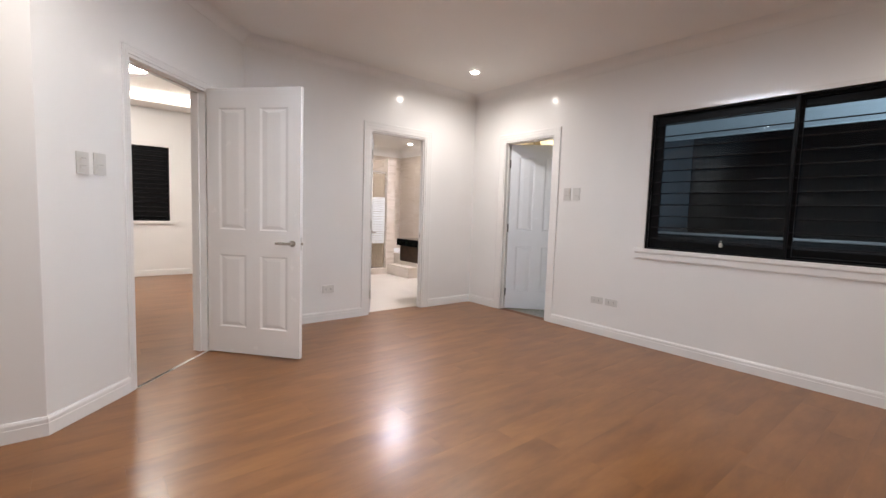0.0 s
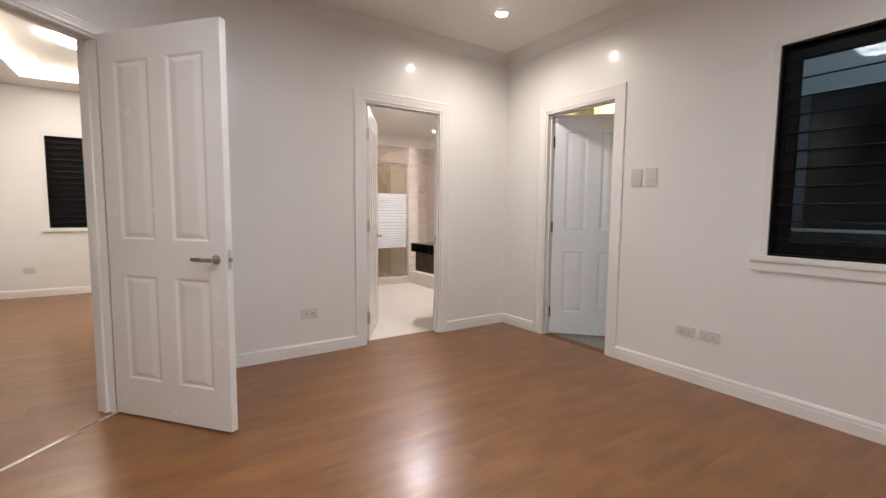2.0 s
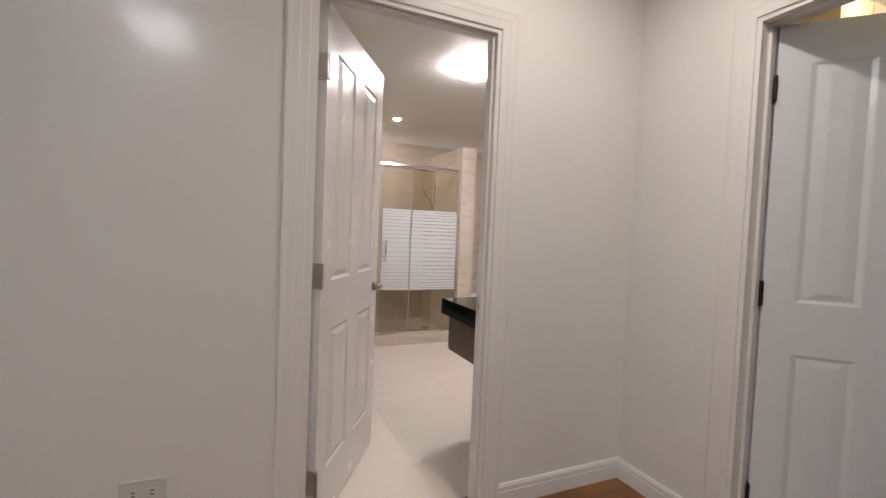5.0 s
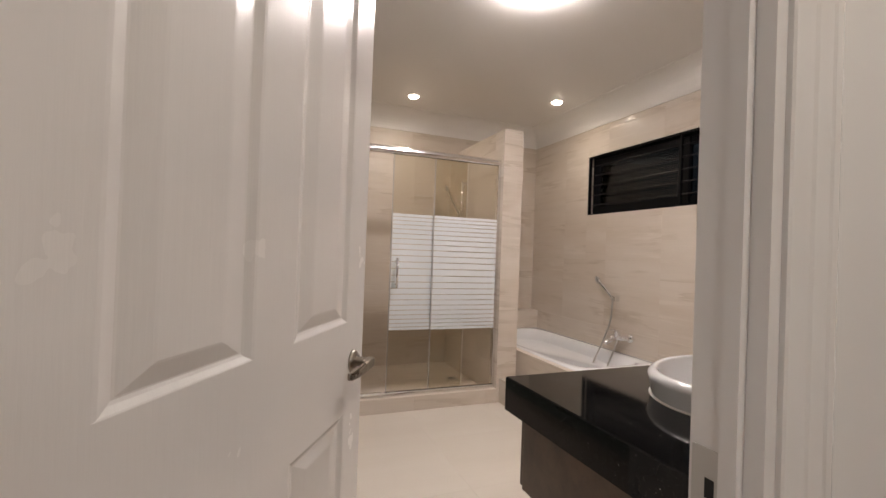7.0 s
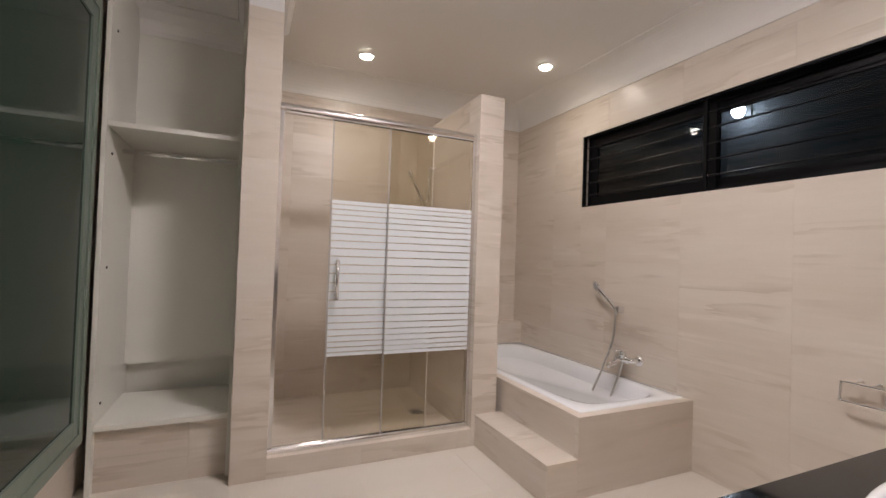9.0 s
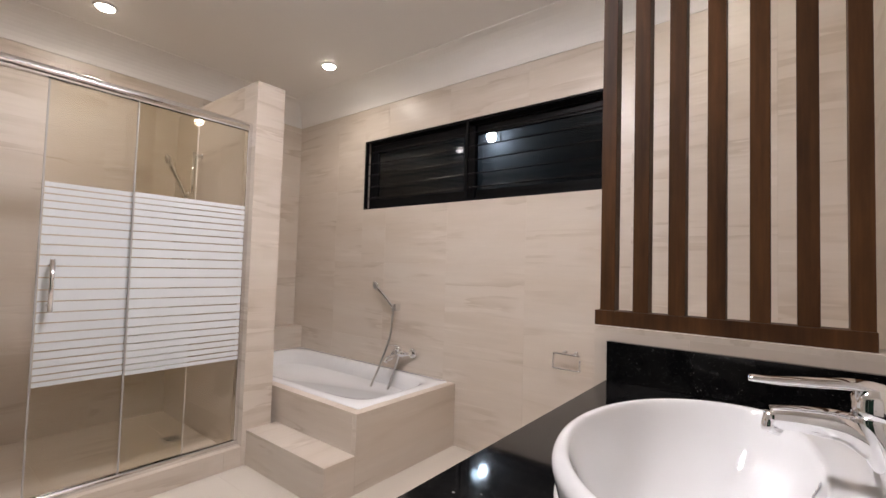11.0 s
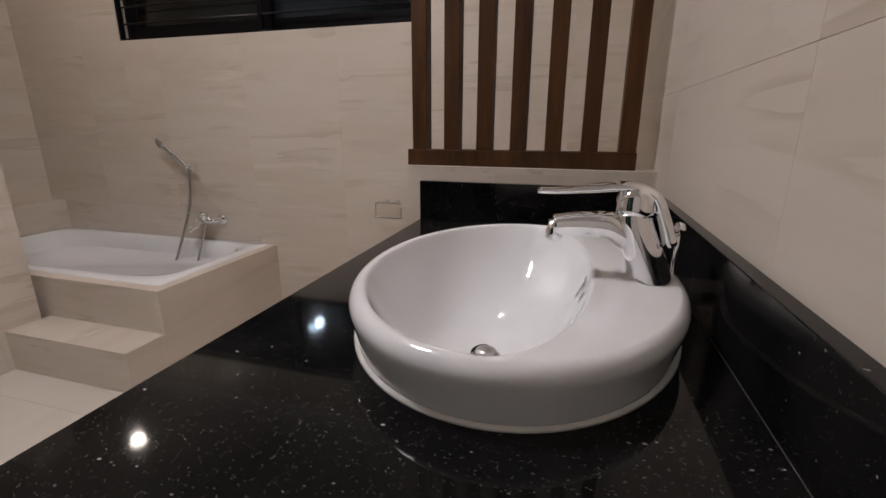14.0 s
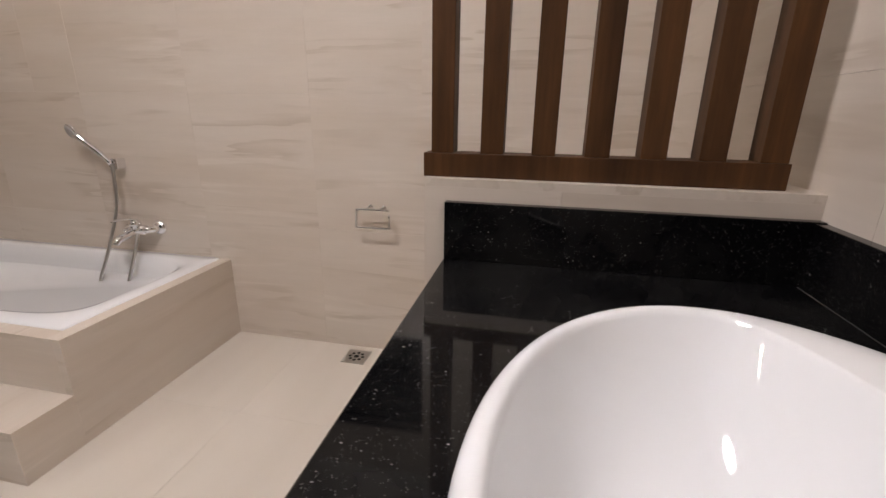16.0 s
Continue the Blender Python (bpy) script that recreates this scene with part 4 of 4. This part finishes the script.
part("diverter", tube([(-0.108, 0.018, -0.006), (-0.110, 0.018, 0.006), (-0.110, 0.018, 0.012)], [0.006, 0.010, 0.007], 12), CHROME, ts, "", True)
part("wall_holder", boxes((-0.05, 0.055, 0.285, 0.0, 0.105, 0.335), bevel=0.006), CHROME, ts, "chrome wall holder")
hand_shower(ts, (-0.055, 0.08, 0.31), (-0.095, 0.200, 0.445), (-0.85, 0.05, -0.5))
part("hose", tube(smooth_curve([(-0.052, 0.08, 0.31), (-0.058, 0.078, 0.24), (-0.075, 0.082, 0.10), (-0.14, 0.11, -0.10), (-0.20, 0.13, -0.26), (-0.20, 0.09, -0.36), (-0.19, 0.03, -0.36), (-0.17, 0.0, -0.25), (-0.11, -0.005, -0.12), (-0.065, 0.0, -0.025)], 8), 0.0075, 10), STEEL, ts, "ribbed steel hose", True)

# ---- paper holder and floor drain ----
ph = thing("paper_holder", pose(EAST, 1.285, 0.695), "chrome wire paper holder on the tiled wall", "paper holder")
for y in (-0.03, 0.03):
    part("post", tube([(0, y, 0), (-0.006, y, 0), (-0.007, y, 0), (-0.06, y, 0)], [0.012, 0.011, 0.006, 0.006], 12), CHROME, ph, "", True)
part("wire", tube(smooth_curve([(-0.06, -0.072, 0.0), (-0.06, 0.06, 0.0), (-0.06, 0.07, -0.008), (-0.06, 0.075, -0.07), (-0.06, 0.068, -0.078), (-0.06, -0.065, -0.078), (-0.06, -0.072, -0.07), (-0.06, -0.072, -0.02)], 4), 0.0058, 10), CHROME, ph, "", True)
fd = thing("floor_drain", pose(1.313, 1.375, 0.0), "square steel floor drain", "drain")
part("plate", boxes((-0.055, -0.055, 0, 0.055, 0.055, 0.004), bevel=0.001), STEEL, fd)
for k in range(8):
    a = 2 * math.pi * k / 8
    part("slot", lathe([(0.001, 0.004), (0.008, 0.004), (0.008, 0.0047), (0.001, 0.0048)], 10, 0.03 * math.cos(a), 0.03 * math.sin(a)), DARKP, fd)
part("cover", lathe([(0.001, 0.004), (0.012, 0.004), (0.012, 0.0052), (0.001, 0.0055)], 16), DARKP, fd)

# ---- vanity ----
CT, VX0, VX1, VY1 = 0.822, -0.684, 0.452, 0.789
va = thing("vanity_cabinet", pose(0, 0, 0.51), "dark brown wooden floating vanity cabinet under the counter", "cabinet")
part("body", boxes((-0.64, SOUTH + 0.002, 0, VX1 - 0.002, 0.755, 0.218), bevel=0.002), WENGE, va)
for a, b in ((-0.636, -0.275), (-0.271, 0.09), (0.094, 0.448)):
    d = part("door", boxes((a, 0.755, 0.006, b, 0.773, 0.206), bevel=0.002), WENGE, va)
    part("handle", tube([(a + 0.1, 0.795, 0.17), (b - 0.1, 0.795, 0.17)], 0.005, 10), STEEL, d, "", True)
ct = thing("countertop", pose(0, 0, CT), "polished black granite vanity counter with backsplash", "countertop")
BX, BY, RIM = -0.152, 0.436, 0.066


def pierced_slab(x0, y0, x1, y1, z0, z1, cx, cy, rx, ry):
    """A slab with an oval cut-out for the basin and an eased front edge."""
    bm = bmesh.new()
    angles = sorted([2 * math.pi * k / 72 for k in range(72)] + [math.atan2(y - cy, x - cx) % (2 * math.pi) for x in (x0, x1) for y in (y0, y1)])
    inner, outer = [], []
    for a in angles:
        c, s = math.cos(a), math.sin(a)
        r = 1 / math.sqrt((c / rx) ** 2 + (s / ry) ** 2)
        inner.append((cx + r * c, cy + r * s))
        k = min(([(x1 - cx) / c] if c > 1e-9 else [(x0 - cx) / c] if c < -1e-9 else []) + ([(y1 - cy) / s] if s > 1e-9 else [(y0 - cy) / s] if s < -1e-9 else []))
        outer.append((cx + k * c, cy + k * s))
    e = 0.003

    def ease(p):
        return (min(max(p[0], x0 + e), x1 - e), min(max(p[1], y0 + e), y1 - e))

    rings = [[(*p, z0) for p in inner], [(*p, z0) for p in outer], [(*p, z1 - e) for p in outer], [(*ease(p), z1) for p in outer], [(*p, z1) for p in inner], [(*p, z0) for p in inner]]
    return ring_loft(bm, rings, False)


part("slab", pierced_slab(VX0, SOUTH + 0.002, VX1 - 0.002, VY1, -0.094, 0, BX + 0.010, BY + 0.016, 0.278, 0.198), GRANITE, ct)
part("backsplash", boxes((VX0, SOUTH + 0.0005, 0.0005, VX1 - 0.021, SOUTH + 0.02, 0.11), bevel=0.0015), GRANITE, ct)
part("joint_bead", boxes((VX0 + 0.001, SOUTH + 0.0203, 0.0003, VX1 - 0.0215, SOUTH + 0.0211, 0.0009)), SEALANT, ct, "thin grey sealant bead")
part("side_splash", boxes((VX1 - 0.02, SOUTH + 0.001, 0.0005, VX1 - 0.0005, VY1 - 0.002, 0.112), bevel=0.0015), GRANITE, ct)

ba = thing("basin", pose(BX + 0.010, BY, CT), "oval white ceramic counter basin with a wide tap deck", "basin")
RX, RY, IX, IN, IS = 0.299, 0.226, 0.276, 0.203, 0.106


def oval(rx, ry, z, sy=0.0, n=96):
    return [(rx * math.cos(2 * math.pi * k / n), sy + ry * math.sin(2 * math.pi * k / n), z) for k in range(n)]


rows = [oval(RX - d, RY - d, z) for d, z in ((0.012, 0.0005), (0.0105, 0.002), (0.0095, 0.006), (0.007, 0.016), (0.0045, 0.028), (0.002, 0.038), (0.0005, 0.045), (0.0, 0.049), (0.0006, 0.053), (0.0022, 0.057), (0.0048, 0.0608), (0.008, 0.0636), (0.0115, 0.0653), (0.0135, 0.0659))]


def inner(f, z, grow=0.0, n=96):
    """A bowl ring: it follows the rim on the room side and stops short of the tap deck at the wall."""
    out = []
    for k in range(n):
        c, sn = math.cos(2 * math.pi * k / n), math.sin(2 * math.pi * k / n)
        out.append(((IX * f + grow) * c, ((IN if sn > 0 else IS) * f + grow) * sn + 0.05 * (1 - f), z))
    return out


rows += [inner(1.0, 0.0660, 0.006), inner(1.0, 0.0653, 0.0035), inner(1.0, 0.0635, 0.001)]
rows += [inner(f, z) for f, z in ((0.992, 0.059), (0.965, 0.048), (0.915, 0.029), (0.84, 0.003), (0.75, -0.023), (0.63, -0.048), (0.47, -0.069), (0.30, -0.081), (0.16, -0.0855), (0.10, -0.0865))]
part("bowl", ring_loft(bmesh.new(), rows, False), CERAMIC, ba, "", True)
part("seal", ring_loft(bmesh.new(), [oval(RX - 0.013, RY - 0.013, 0.0003), oval(RX - 0.004, RY - 0.004, 0.0003), oval(RX - 0.0055, RY - 0.0055, 0.0022), oval(RX - 0.0092, RY - 0.0092, 0.004)], False), SILICONE, ba, "white silicone seal", True)
DY = 0.038
dz = part("drain", lathe([(0.025, -0.066), (0.025, -0.0610), (0.023, -0.0600), (0.019, -0.0610), (0.017, -0.066), (0.001, -0.066)], 32, -0.02, DY), STEEL, ba, "chrome drain ring", True, pose(0, 0, -0.0215))
part("stem", lathe([(0.008, -0.066), (0.008, -0.055)], 16, -0.02, DY), HINGEM, dz, "", True)
part("stopper", lathe([(0.001, -0.058), (0.015, -0.058), (0.0165, -0.054), (0.0155, -0.049), (0.009, -0.0465), (0.001, -0.046)], 32, -0.02, DY), STEEL, dz, "chrome pop-up stopper", True)
part("overflow", lathe([(0.001, 0.0), (0.011, 0.0), (0.011, 0.0012), (0.001, 0.0015)], 20), DARKP, ba, "dark overflow hole", False, pose(-0.035, -0.0956, 0.034, -68, 0, 5))
lb = part("label", boxes((-0.015, -0.017, 0, 0.015, 0.017, 0.0004)), CERAMIC, ba, "small clear sticker with grey print", False, pose(0.022, -0.0952, 0.035, -68, 0, -4))
for x0, y0, x1, y1 in ((-0.011, 0.006, 0.003, 0.010), (-0.011, -0.001, 0.009, 0.002), (-0.011, -0.008, 0.005, -0.005), (0.010, -0.013, 0.012, 0.013)):
    part("print", boxes((x0, y0, 0.0004, x1, y1, 0.0006)), GREYP, lb, "grey bar of print")

fa = thing("basin_faucet", pose(-0.155, 0.268, CT + RIM - 0.001), "chrome single-lever basin faucet on the basin deck", "faucet")
body = [(0, -0.010, 0), (0, -0.009, 0.006), (0, 0.003, 0.040), (0, 0.015, 0.072), (0, 0.018, 0.090)]
bp = smooth_curve(body, 4)
part("body", tube(bp, [(0.032 - 0.008 * i / (len(bp) - 1), 0.028 - 0.005 * i / (len(bp) - 1)) for i in range(len(bp))], 24, up=(0, 1, 0)), CHROME, fa, "", True)
sp = smooth_curve([(0, 0.010, 0.050), (0, 0.042, 0.068), (0, 0.080, 0.070), (0, 0.118, 0.066)], 5)
part("spout", tube(sp, [(0.022 - 0.005 * i / (len(sp) - 1), 0.022 - 0.008 * i / (len(sp) - 1)) for i in range(len(sp))], 18), CHROME, fa, "", True)
part("aerator", lathe([(0.001, -0.018), (0.011, -0.018), (0.012, -0.012), (0.013, 0.006), (0.001, 0.009)], 20), CHROME, fa, "chrome aerator", True, pose(0, 0.114, 0.064, 14, 0, 0))
part("dome", lathe([(0.024, 0.086), (0.0255, 0.094), (0.0245, 0.110), (0.018, 0.121), (0.001, 0.124)], 24, 0, 0.016), CHROME, fa, "", True)
lv = smooth_curve([(0, -0.028, 0.050), (0, -0.016, 0.086), (0, -0.002, 0.112), (0, 0.030, 0.122), (0, 0.075, 0.118), (0, 0.115, 0.114), (0, 0.142, 0.113)], 5)
part("lever", tube(lv, [(0.020 - 0.008 * i / (len(lv) - 1), 0.0105 - 0.0065 * i / (len(lv) - 1)) for i in range(len(lv))], 18), CHROME, fa, "flat chrome lever", True)
kn = part("popup_rod", tube([(0.012, -0.040, 0), (0.012, -0.041, 0.064)], 0.0026, 10), CHROME, fa, "", True)
part("knob", lathe([(0.001, 0.060), (0.005, 0.061), (0.008, 0.068), (0.006, 0.075), (0.001, 0.077)], 16, 0.012, -0.041), CHROME, kn, "", True)

# ---- slatted screen on its half wall ----
half = structure("half_wall", boxes((0.46, SOUTH - 0.008, 0, 0.562, 0.822, 0.955)), GROUT, "low tiled half wall beside the vanity", "wall")
sc = thing("batten_screen", pose(0.505, 0, 0.975), "screen of dark walnut battens on the half wall", "screen")
part("bottom_rail", boxes((-0.030, 0.21, 0.0, 0.030, 0.838, 0.045), bevel=0.002), WALNUT, sc)
part("top_rail", boxes((-0.030, 0.21, 1.525, 0.030, 0.838, 1.568), bevel=0.002), WALNUT, sc)
for k in range(7):
    y1 = 0.824 - 0.0948 * k
    part("batten", boxes((-0.024, y1 - 0.043, 0.045, 0.024, y1, 1.525), bevel=0.0015), WALNUT, sc)

# ---- closet and the sliding glass door ----
cl = thing("closet", pose(0, 0, 0), "open white closet with shelves and a hanging rod", "closet")
CX0, CX1, CY0, CY1 = -1.53, -0.957, 2.86, 3.86
part("side_panel", boxes((CX0 - 0.02, CY0, 0.0, CX0, CY1, 2.54), bevel=0.001), MELAMINE, cl)
part("side_panel", boxes((CX1 - 0.018, CY0 + 0.01, 0.0, CX1, CY1, 2.54), bevel=0.001), MELAMINE, cl)
part("back_panel", boxes((CX0, 3.40, 0.485, CX1 - 0.018, 3.42, 2.54)), MELAMINE, cl)
part("back_panel", boxes((CX0, 3.46, 0.0, CX1 - 0.018, 3.48, 0.485)), MELAMINE, cl)
for z in (1.715, 0.295):
    part("shelf", boxes((CX0 + 0.001, CY0 + 0.01, z, CX1 - 0.019, 3.399, z + 0.024), bevel=0.001), MELAMINE, cl)
part("shelf", boxes((CX0 + 0.001, 3.421, 0.485, CX1 - 0.019, 3.459, 0.503), bevel=0.001), MELAMINE, cl)
part("cornice", sweep([(0, 2.39), (0.006, 2.39), (0.010, 2.42), (0.03, 2.47), (0.07, 2.51), (0.12, 2.535), (0.12, 2.544), (0, 2.544)], [(CX0 + 0.001, 3.399), (CX1 - 0.0185, 3.399)]), CEIL, cl, "white plaster cove")
part("hanging_rod", tube([(CX0, 3.16, 1.655), (CX1 - 0.018, 3.16, 1.655)], 0.0125, 16), CHROME, cl, "chrome hanging rod", True)
for z in (0.40, 1.05, 1.60, 2.2):
    part("screw_cap", tube([(CX0, CY0 + 0.10, z), (CX0 + 0.004, CY0 + 0.10, z)], 0.007, 10), HINGEM, cl, "dark screw cap")

plinth = structure("closet_plinth", boxes((-1.53, 2.908, 0, -0.976, 3.0, 0.293)), GROUT, "beige tiled plinth under the closet", "plinth")
sg = thing("sliding_glass_door", pose(WEST, 0, 0.28), "dark glass sliding door in green-grey aluminium frame", "sliding door")
part("frame", boxes((-0.006, 0.85, 0, 0.05, 0.89, 1.97), (-0.006, 2.76, 0, 0.05, 2.80, 1.97), (-0.006, 0.89, 0, 0.05, 2.76, 0.05), (-0.006, 0.89, 1.92, 0.05, 2.76, 1.97)), GREENALU, sg)
for a, b, x in ((0.89, 1.86, 0.012), (1.80, 2.76, 0.034)):
    p = part("sash", boxes((x - 0.012, a, 0.05, x + 0.01, a + 0.055, 1.92), (x - 0.012, b - 0.055, 0.05, x + 0.01, b, 1.92), (x - 0.012, a + 0.055, 0.05, x + 0.01, b - 0.055, 0.12), (x - 0.012, a + 0.055, 1.86, x + 0.01, b - 0.055, 1.92), bevel=0.002), GREENALU, sg)
    g = part("pane", boxes((x - 0.004, a + 0.055, 0.12, x + 0.002, b - 0.055, 1.86)), plain("dark_green_glass", (0.010, 0.026, 0.019), 0.04), p)

# ---- tiles, planks: last ----
random.seed(4)
TW = 0.585
# bathroom walls
tiled(b_east, b_east.matrix_basis.inverted() @ plane_at((EAST + 0.008, 0.12, 0), (0, -1, 0), (0, 0, 1)) @ Matrix.Translation((-(NORTH - 0.12), 0, 0)), NORTH - SOUTH, TILE_H, TW, 0.58, TILE, (TW * 4 - (NORTH - 1.57) % TW - TW * 3, 0), [(NORTH - 3.0, 1.57, NORTH - 1.085, 2.11)])
tiled(b_north, b_north.matrix_basis.inverted() @ plane_at((WEST, NORTH + 0.008, 0), (1, 0, 0), (0, 0, 1)), EAST - WEST, TILE_H, TW, 0.58, TILE, (0.2, 0))
tiled(b_south, plane_at((EAST, SOUTH - 0.008, 0), (-1, 0, 0), (0, 0, 1)), EAST + 0.70, TILE_H, TW, 0.58, TILE, (0.095, 0))
tiled(b_westp, plane_at((WEST - 0.008, SOUTH, 0), (0, 1, 0), (0, 0, 1)), NORTH - SOUTH, TILE_H, TW, 0.58, TILE, (0, 0), [(0.85 - SOUTH, 0.28, 2.80 - SOUTH, 2.25)])
# wing wall
tiled(wing, plane_at((0.38, 2.768, 0), (1, 0, 0), (0, 0, 1)), 0.173, 2.18, 0.6, 0.62, TILE, (0, 0))
tiled(wing, plane_at((0.388, NORTH, 0), (0, -1, 0), (0, 0, 1)), NORTH - 2.76, 2.18, TW, 0.62, TILE, (0.2, 0))
tiled(wing, plane_at((0.545, 2.76, 0), (0, 1, 0), (0, 0, 1)), NORTH - 2.76, 2.18, TW, 0.62, TILE, (0.2, 0))
tiled(wing, plane_at((0.38, 2.76, 2.172), (1, 0, 0), (0, 1, 0)), 0.173, NORTH - 2.76, 0.6, 0.6, TILE)
# pier
tiled(pier, plane_at((-0.955, 2.768, 0), (1, 0, 0), (0, 0, 1)), 0.17, 2.385, 0.6, 0.81, TILE)
tiled(pier, plane_at((-0.793, 2.76, 0), (0, 1, 0), (0, 0, 1)), NORTH - 2.76, 2.385, TW, 0.58, TILE)
tiled(pier, plane_at((-0.947, NORTH, 0), (0, -1, 0), (0, 0, 1)), NORTH - 2.76, 2.385, TW, 0.58, TILE)
# curb and shower floor
tiled(curb, plane_at((SH_L, 2.768, 0), (1, 0, 0), (0, 0, 1)), SH_R - SH_L, 0.106, TW, 0.2, TILE, (0.1, 0))
tiled(curb, plane_at((SH_L, 2.76, 0.098), (1, 0, 0), (0, 1, 0)), SH_R - SH_L, 0.11, TW, 0.2, TILE, (0.1, 0))
tiled(sh_floor, plane_at((SH_L, 2.87, 0.041), (1, 0, 0), (0, 1, 0)), SH_R - SH_L, NORTH - 2.87, 0.60, 0.60, TILE, (0.2, 0.1))
# tub surround
tiled(tub_deck, plane_at((0.59, 2.058, 0), (1, 0, 0), (0, 0, 1)), EAST - 0.59, 0.393, 0.9, 0.6, TILE)
tiled(tub_deck, plane_at((0.598, NORTH, 0), (0, -1, 0), (0, 0, 1)), NORTH - 2.05, 0.393, 0.9, 0.6, TILE)
tiled(tub_deck, plane_at((0.59, 2.05, 0.385), (1, 0, 0), (0, 1, 0)), EAST - 0.59, 0.054, 0.9, 0.6, TILE)
tiled(tub_deck, plane_at((0.59, 2.104, 0.385), (1, 0, 0), (0, 1, 0)), 0.054, 1.652, 0.6, 0.9, TILE)
tiled(tub_back, plane_at((0.553, 3.757, 0.39), (1, 0, 0), (0, 0, 1)), EAST - 0.553, 0.194, 0.9, 0.6, TILE)
tiled(tub_back, plane_at((0.553, 3.75, 0.576), (1, 0, 0), (0, 1, 0)), EAST - 0.553, NORTH - 3.75, 0.9, 0.6, TILE)
# step
# closet plinth
tiled(plinth, plane_at((-1.53, 2.908, 0), (1, 0, 0), (0, 0, 1)), 0.555, 0.290, TW, 0.58, TILE, (0.2, 0))
tiled(step, plane_at((0.405, 2.058, 0), (1, 0, 0), (0, 0, 1)), 0.185, 0.191, 0.9, 0.6, TILE)
tiled(step, plane_at((0.413, 2.76, 0), (0, -1, 0), (0, 0, 1)), 0.71, 0.191, 0.9, 0.6, TILE)
tiled(step, plane_at((0.405, 2.05, 0.183), (1, 0, 0), (0, 1, 0)), 0.185, 0.71, 0.9, 0.9, TILE)
# half wall
tiled(half, plane_at((0.46, 0.83, 0), (0, -1, 0), (0, 0, 1)), 0.83 - SOUTH, 0.960, TW, 0.58, TILE, (0.33, 0))
tiled(half, plane_at((0.57, 0.822, 0), (-1, 0, 0), (0, 0, 1)), 0.118, 0.960, TW, 0.58, TILE)
tiled(half, plane_at((0.562, SOUTH, 0), (0, 1, 0), (0, 0, 1)), 0.83 - SOUTH, 0.960, TW, 0.58, TILE)
lg = tagged(part("half_wall_ledge", boxes((0.4522, SOUTH, 0.956, 0.5698, 0.8298, 0.975), bevel=0.0008), TILE), "pale stone ledge on top of the half wall", "ledge", "", "structure")
# bathroom floor
tiled(b_floor, plane_at((-1.80, 0.106, -0.008), (1, 0, 0), (0, 1, 0)), EAST + 1.80, 2.66, 0.60, 0.60, FTILE, (0.35, 0.25))
tiled(b_floor, plane_at((-1.80, 2.766, -0.008), (1, 0, 0), (0, 1, 0)), 1.01, 1.10, 0.60, 0.60, FTILE, (0.35, 0.51))


def planks(parent, x0, y0, x1, y1, pw=0.19, pl=1.21):
    y, j = y1, 0
    while y > y0 + 0.01:
        x = x0 - random.uniform(0, pl)
        while x < x1 - 0.01:
            a, b = max(x, x0) + 0.00015, min(x + pl, x1) - 0.00015
            c = max(y - pw, y0)
            if b - a > 0.03:
                me = tile_mesh(b - a, y - c - 0.0003, 0.008, 0.0001)
                ob = new("plank", me)
                ob.parent = parent
                if not me.materials:
                    me.materials.append(FLOOR)
                elif me.materials[0] != FLOOR:
                    ob.material_slots[0].link = "OBJECT"
                    ob.material_slots[0].material = FLOOR
                ob.matrix_basis = Matrix.Translation((a, c + 0.00015, -0.008))
            x += pl
        y -= pw
        j += 1


planks(floor, -6.04, -6.0, 0.0, 0.106)
planks(floor, -4.85, 0.107, -1.81, 4.25)
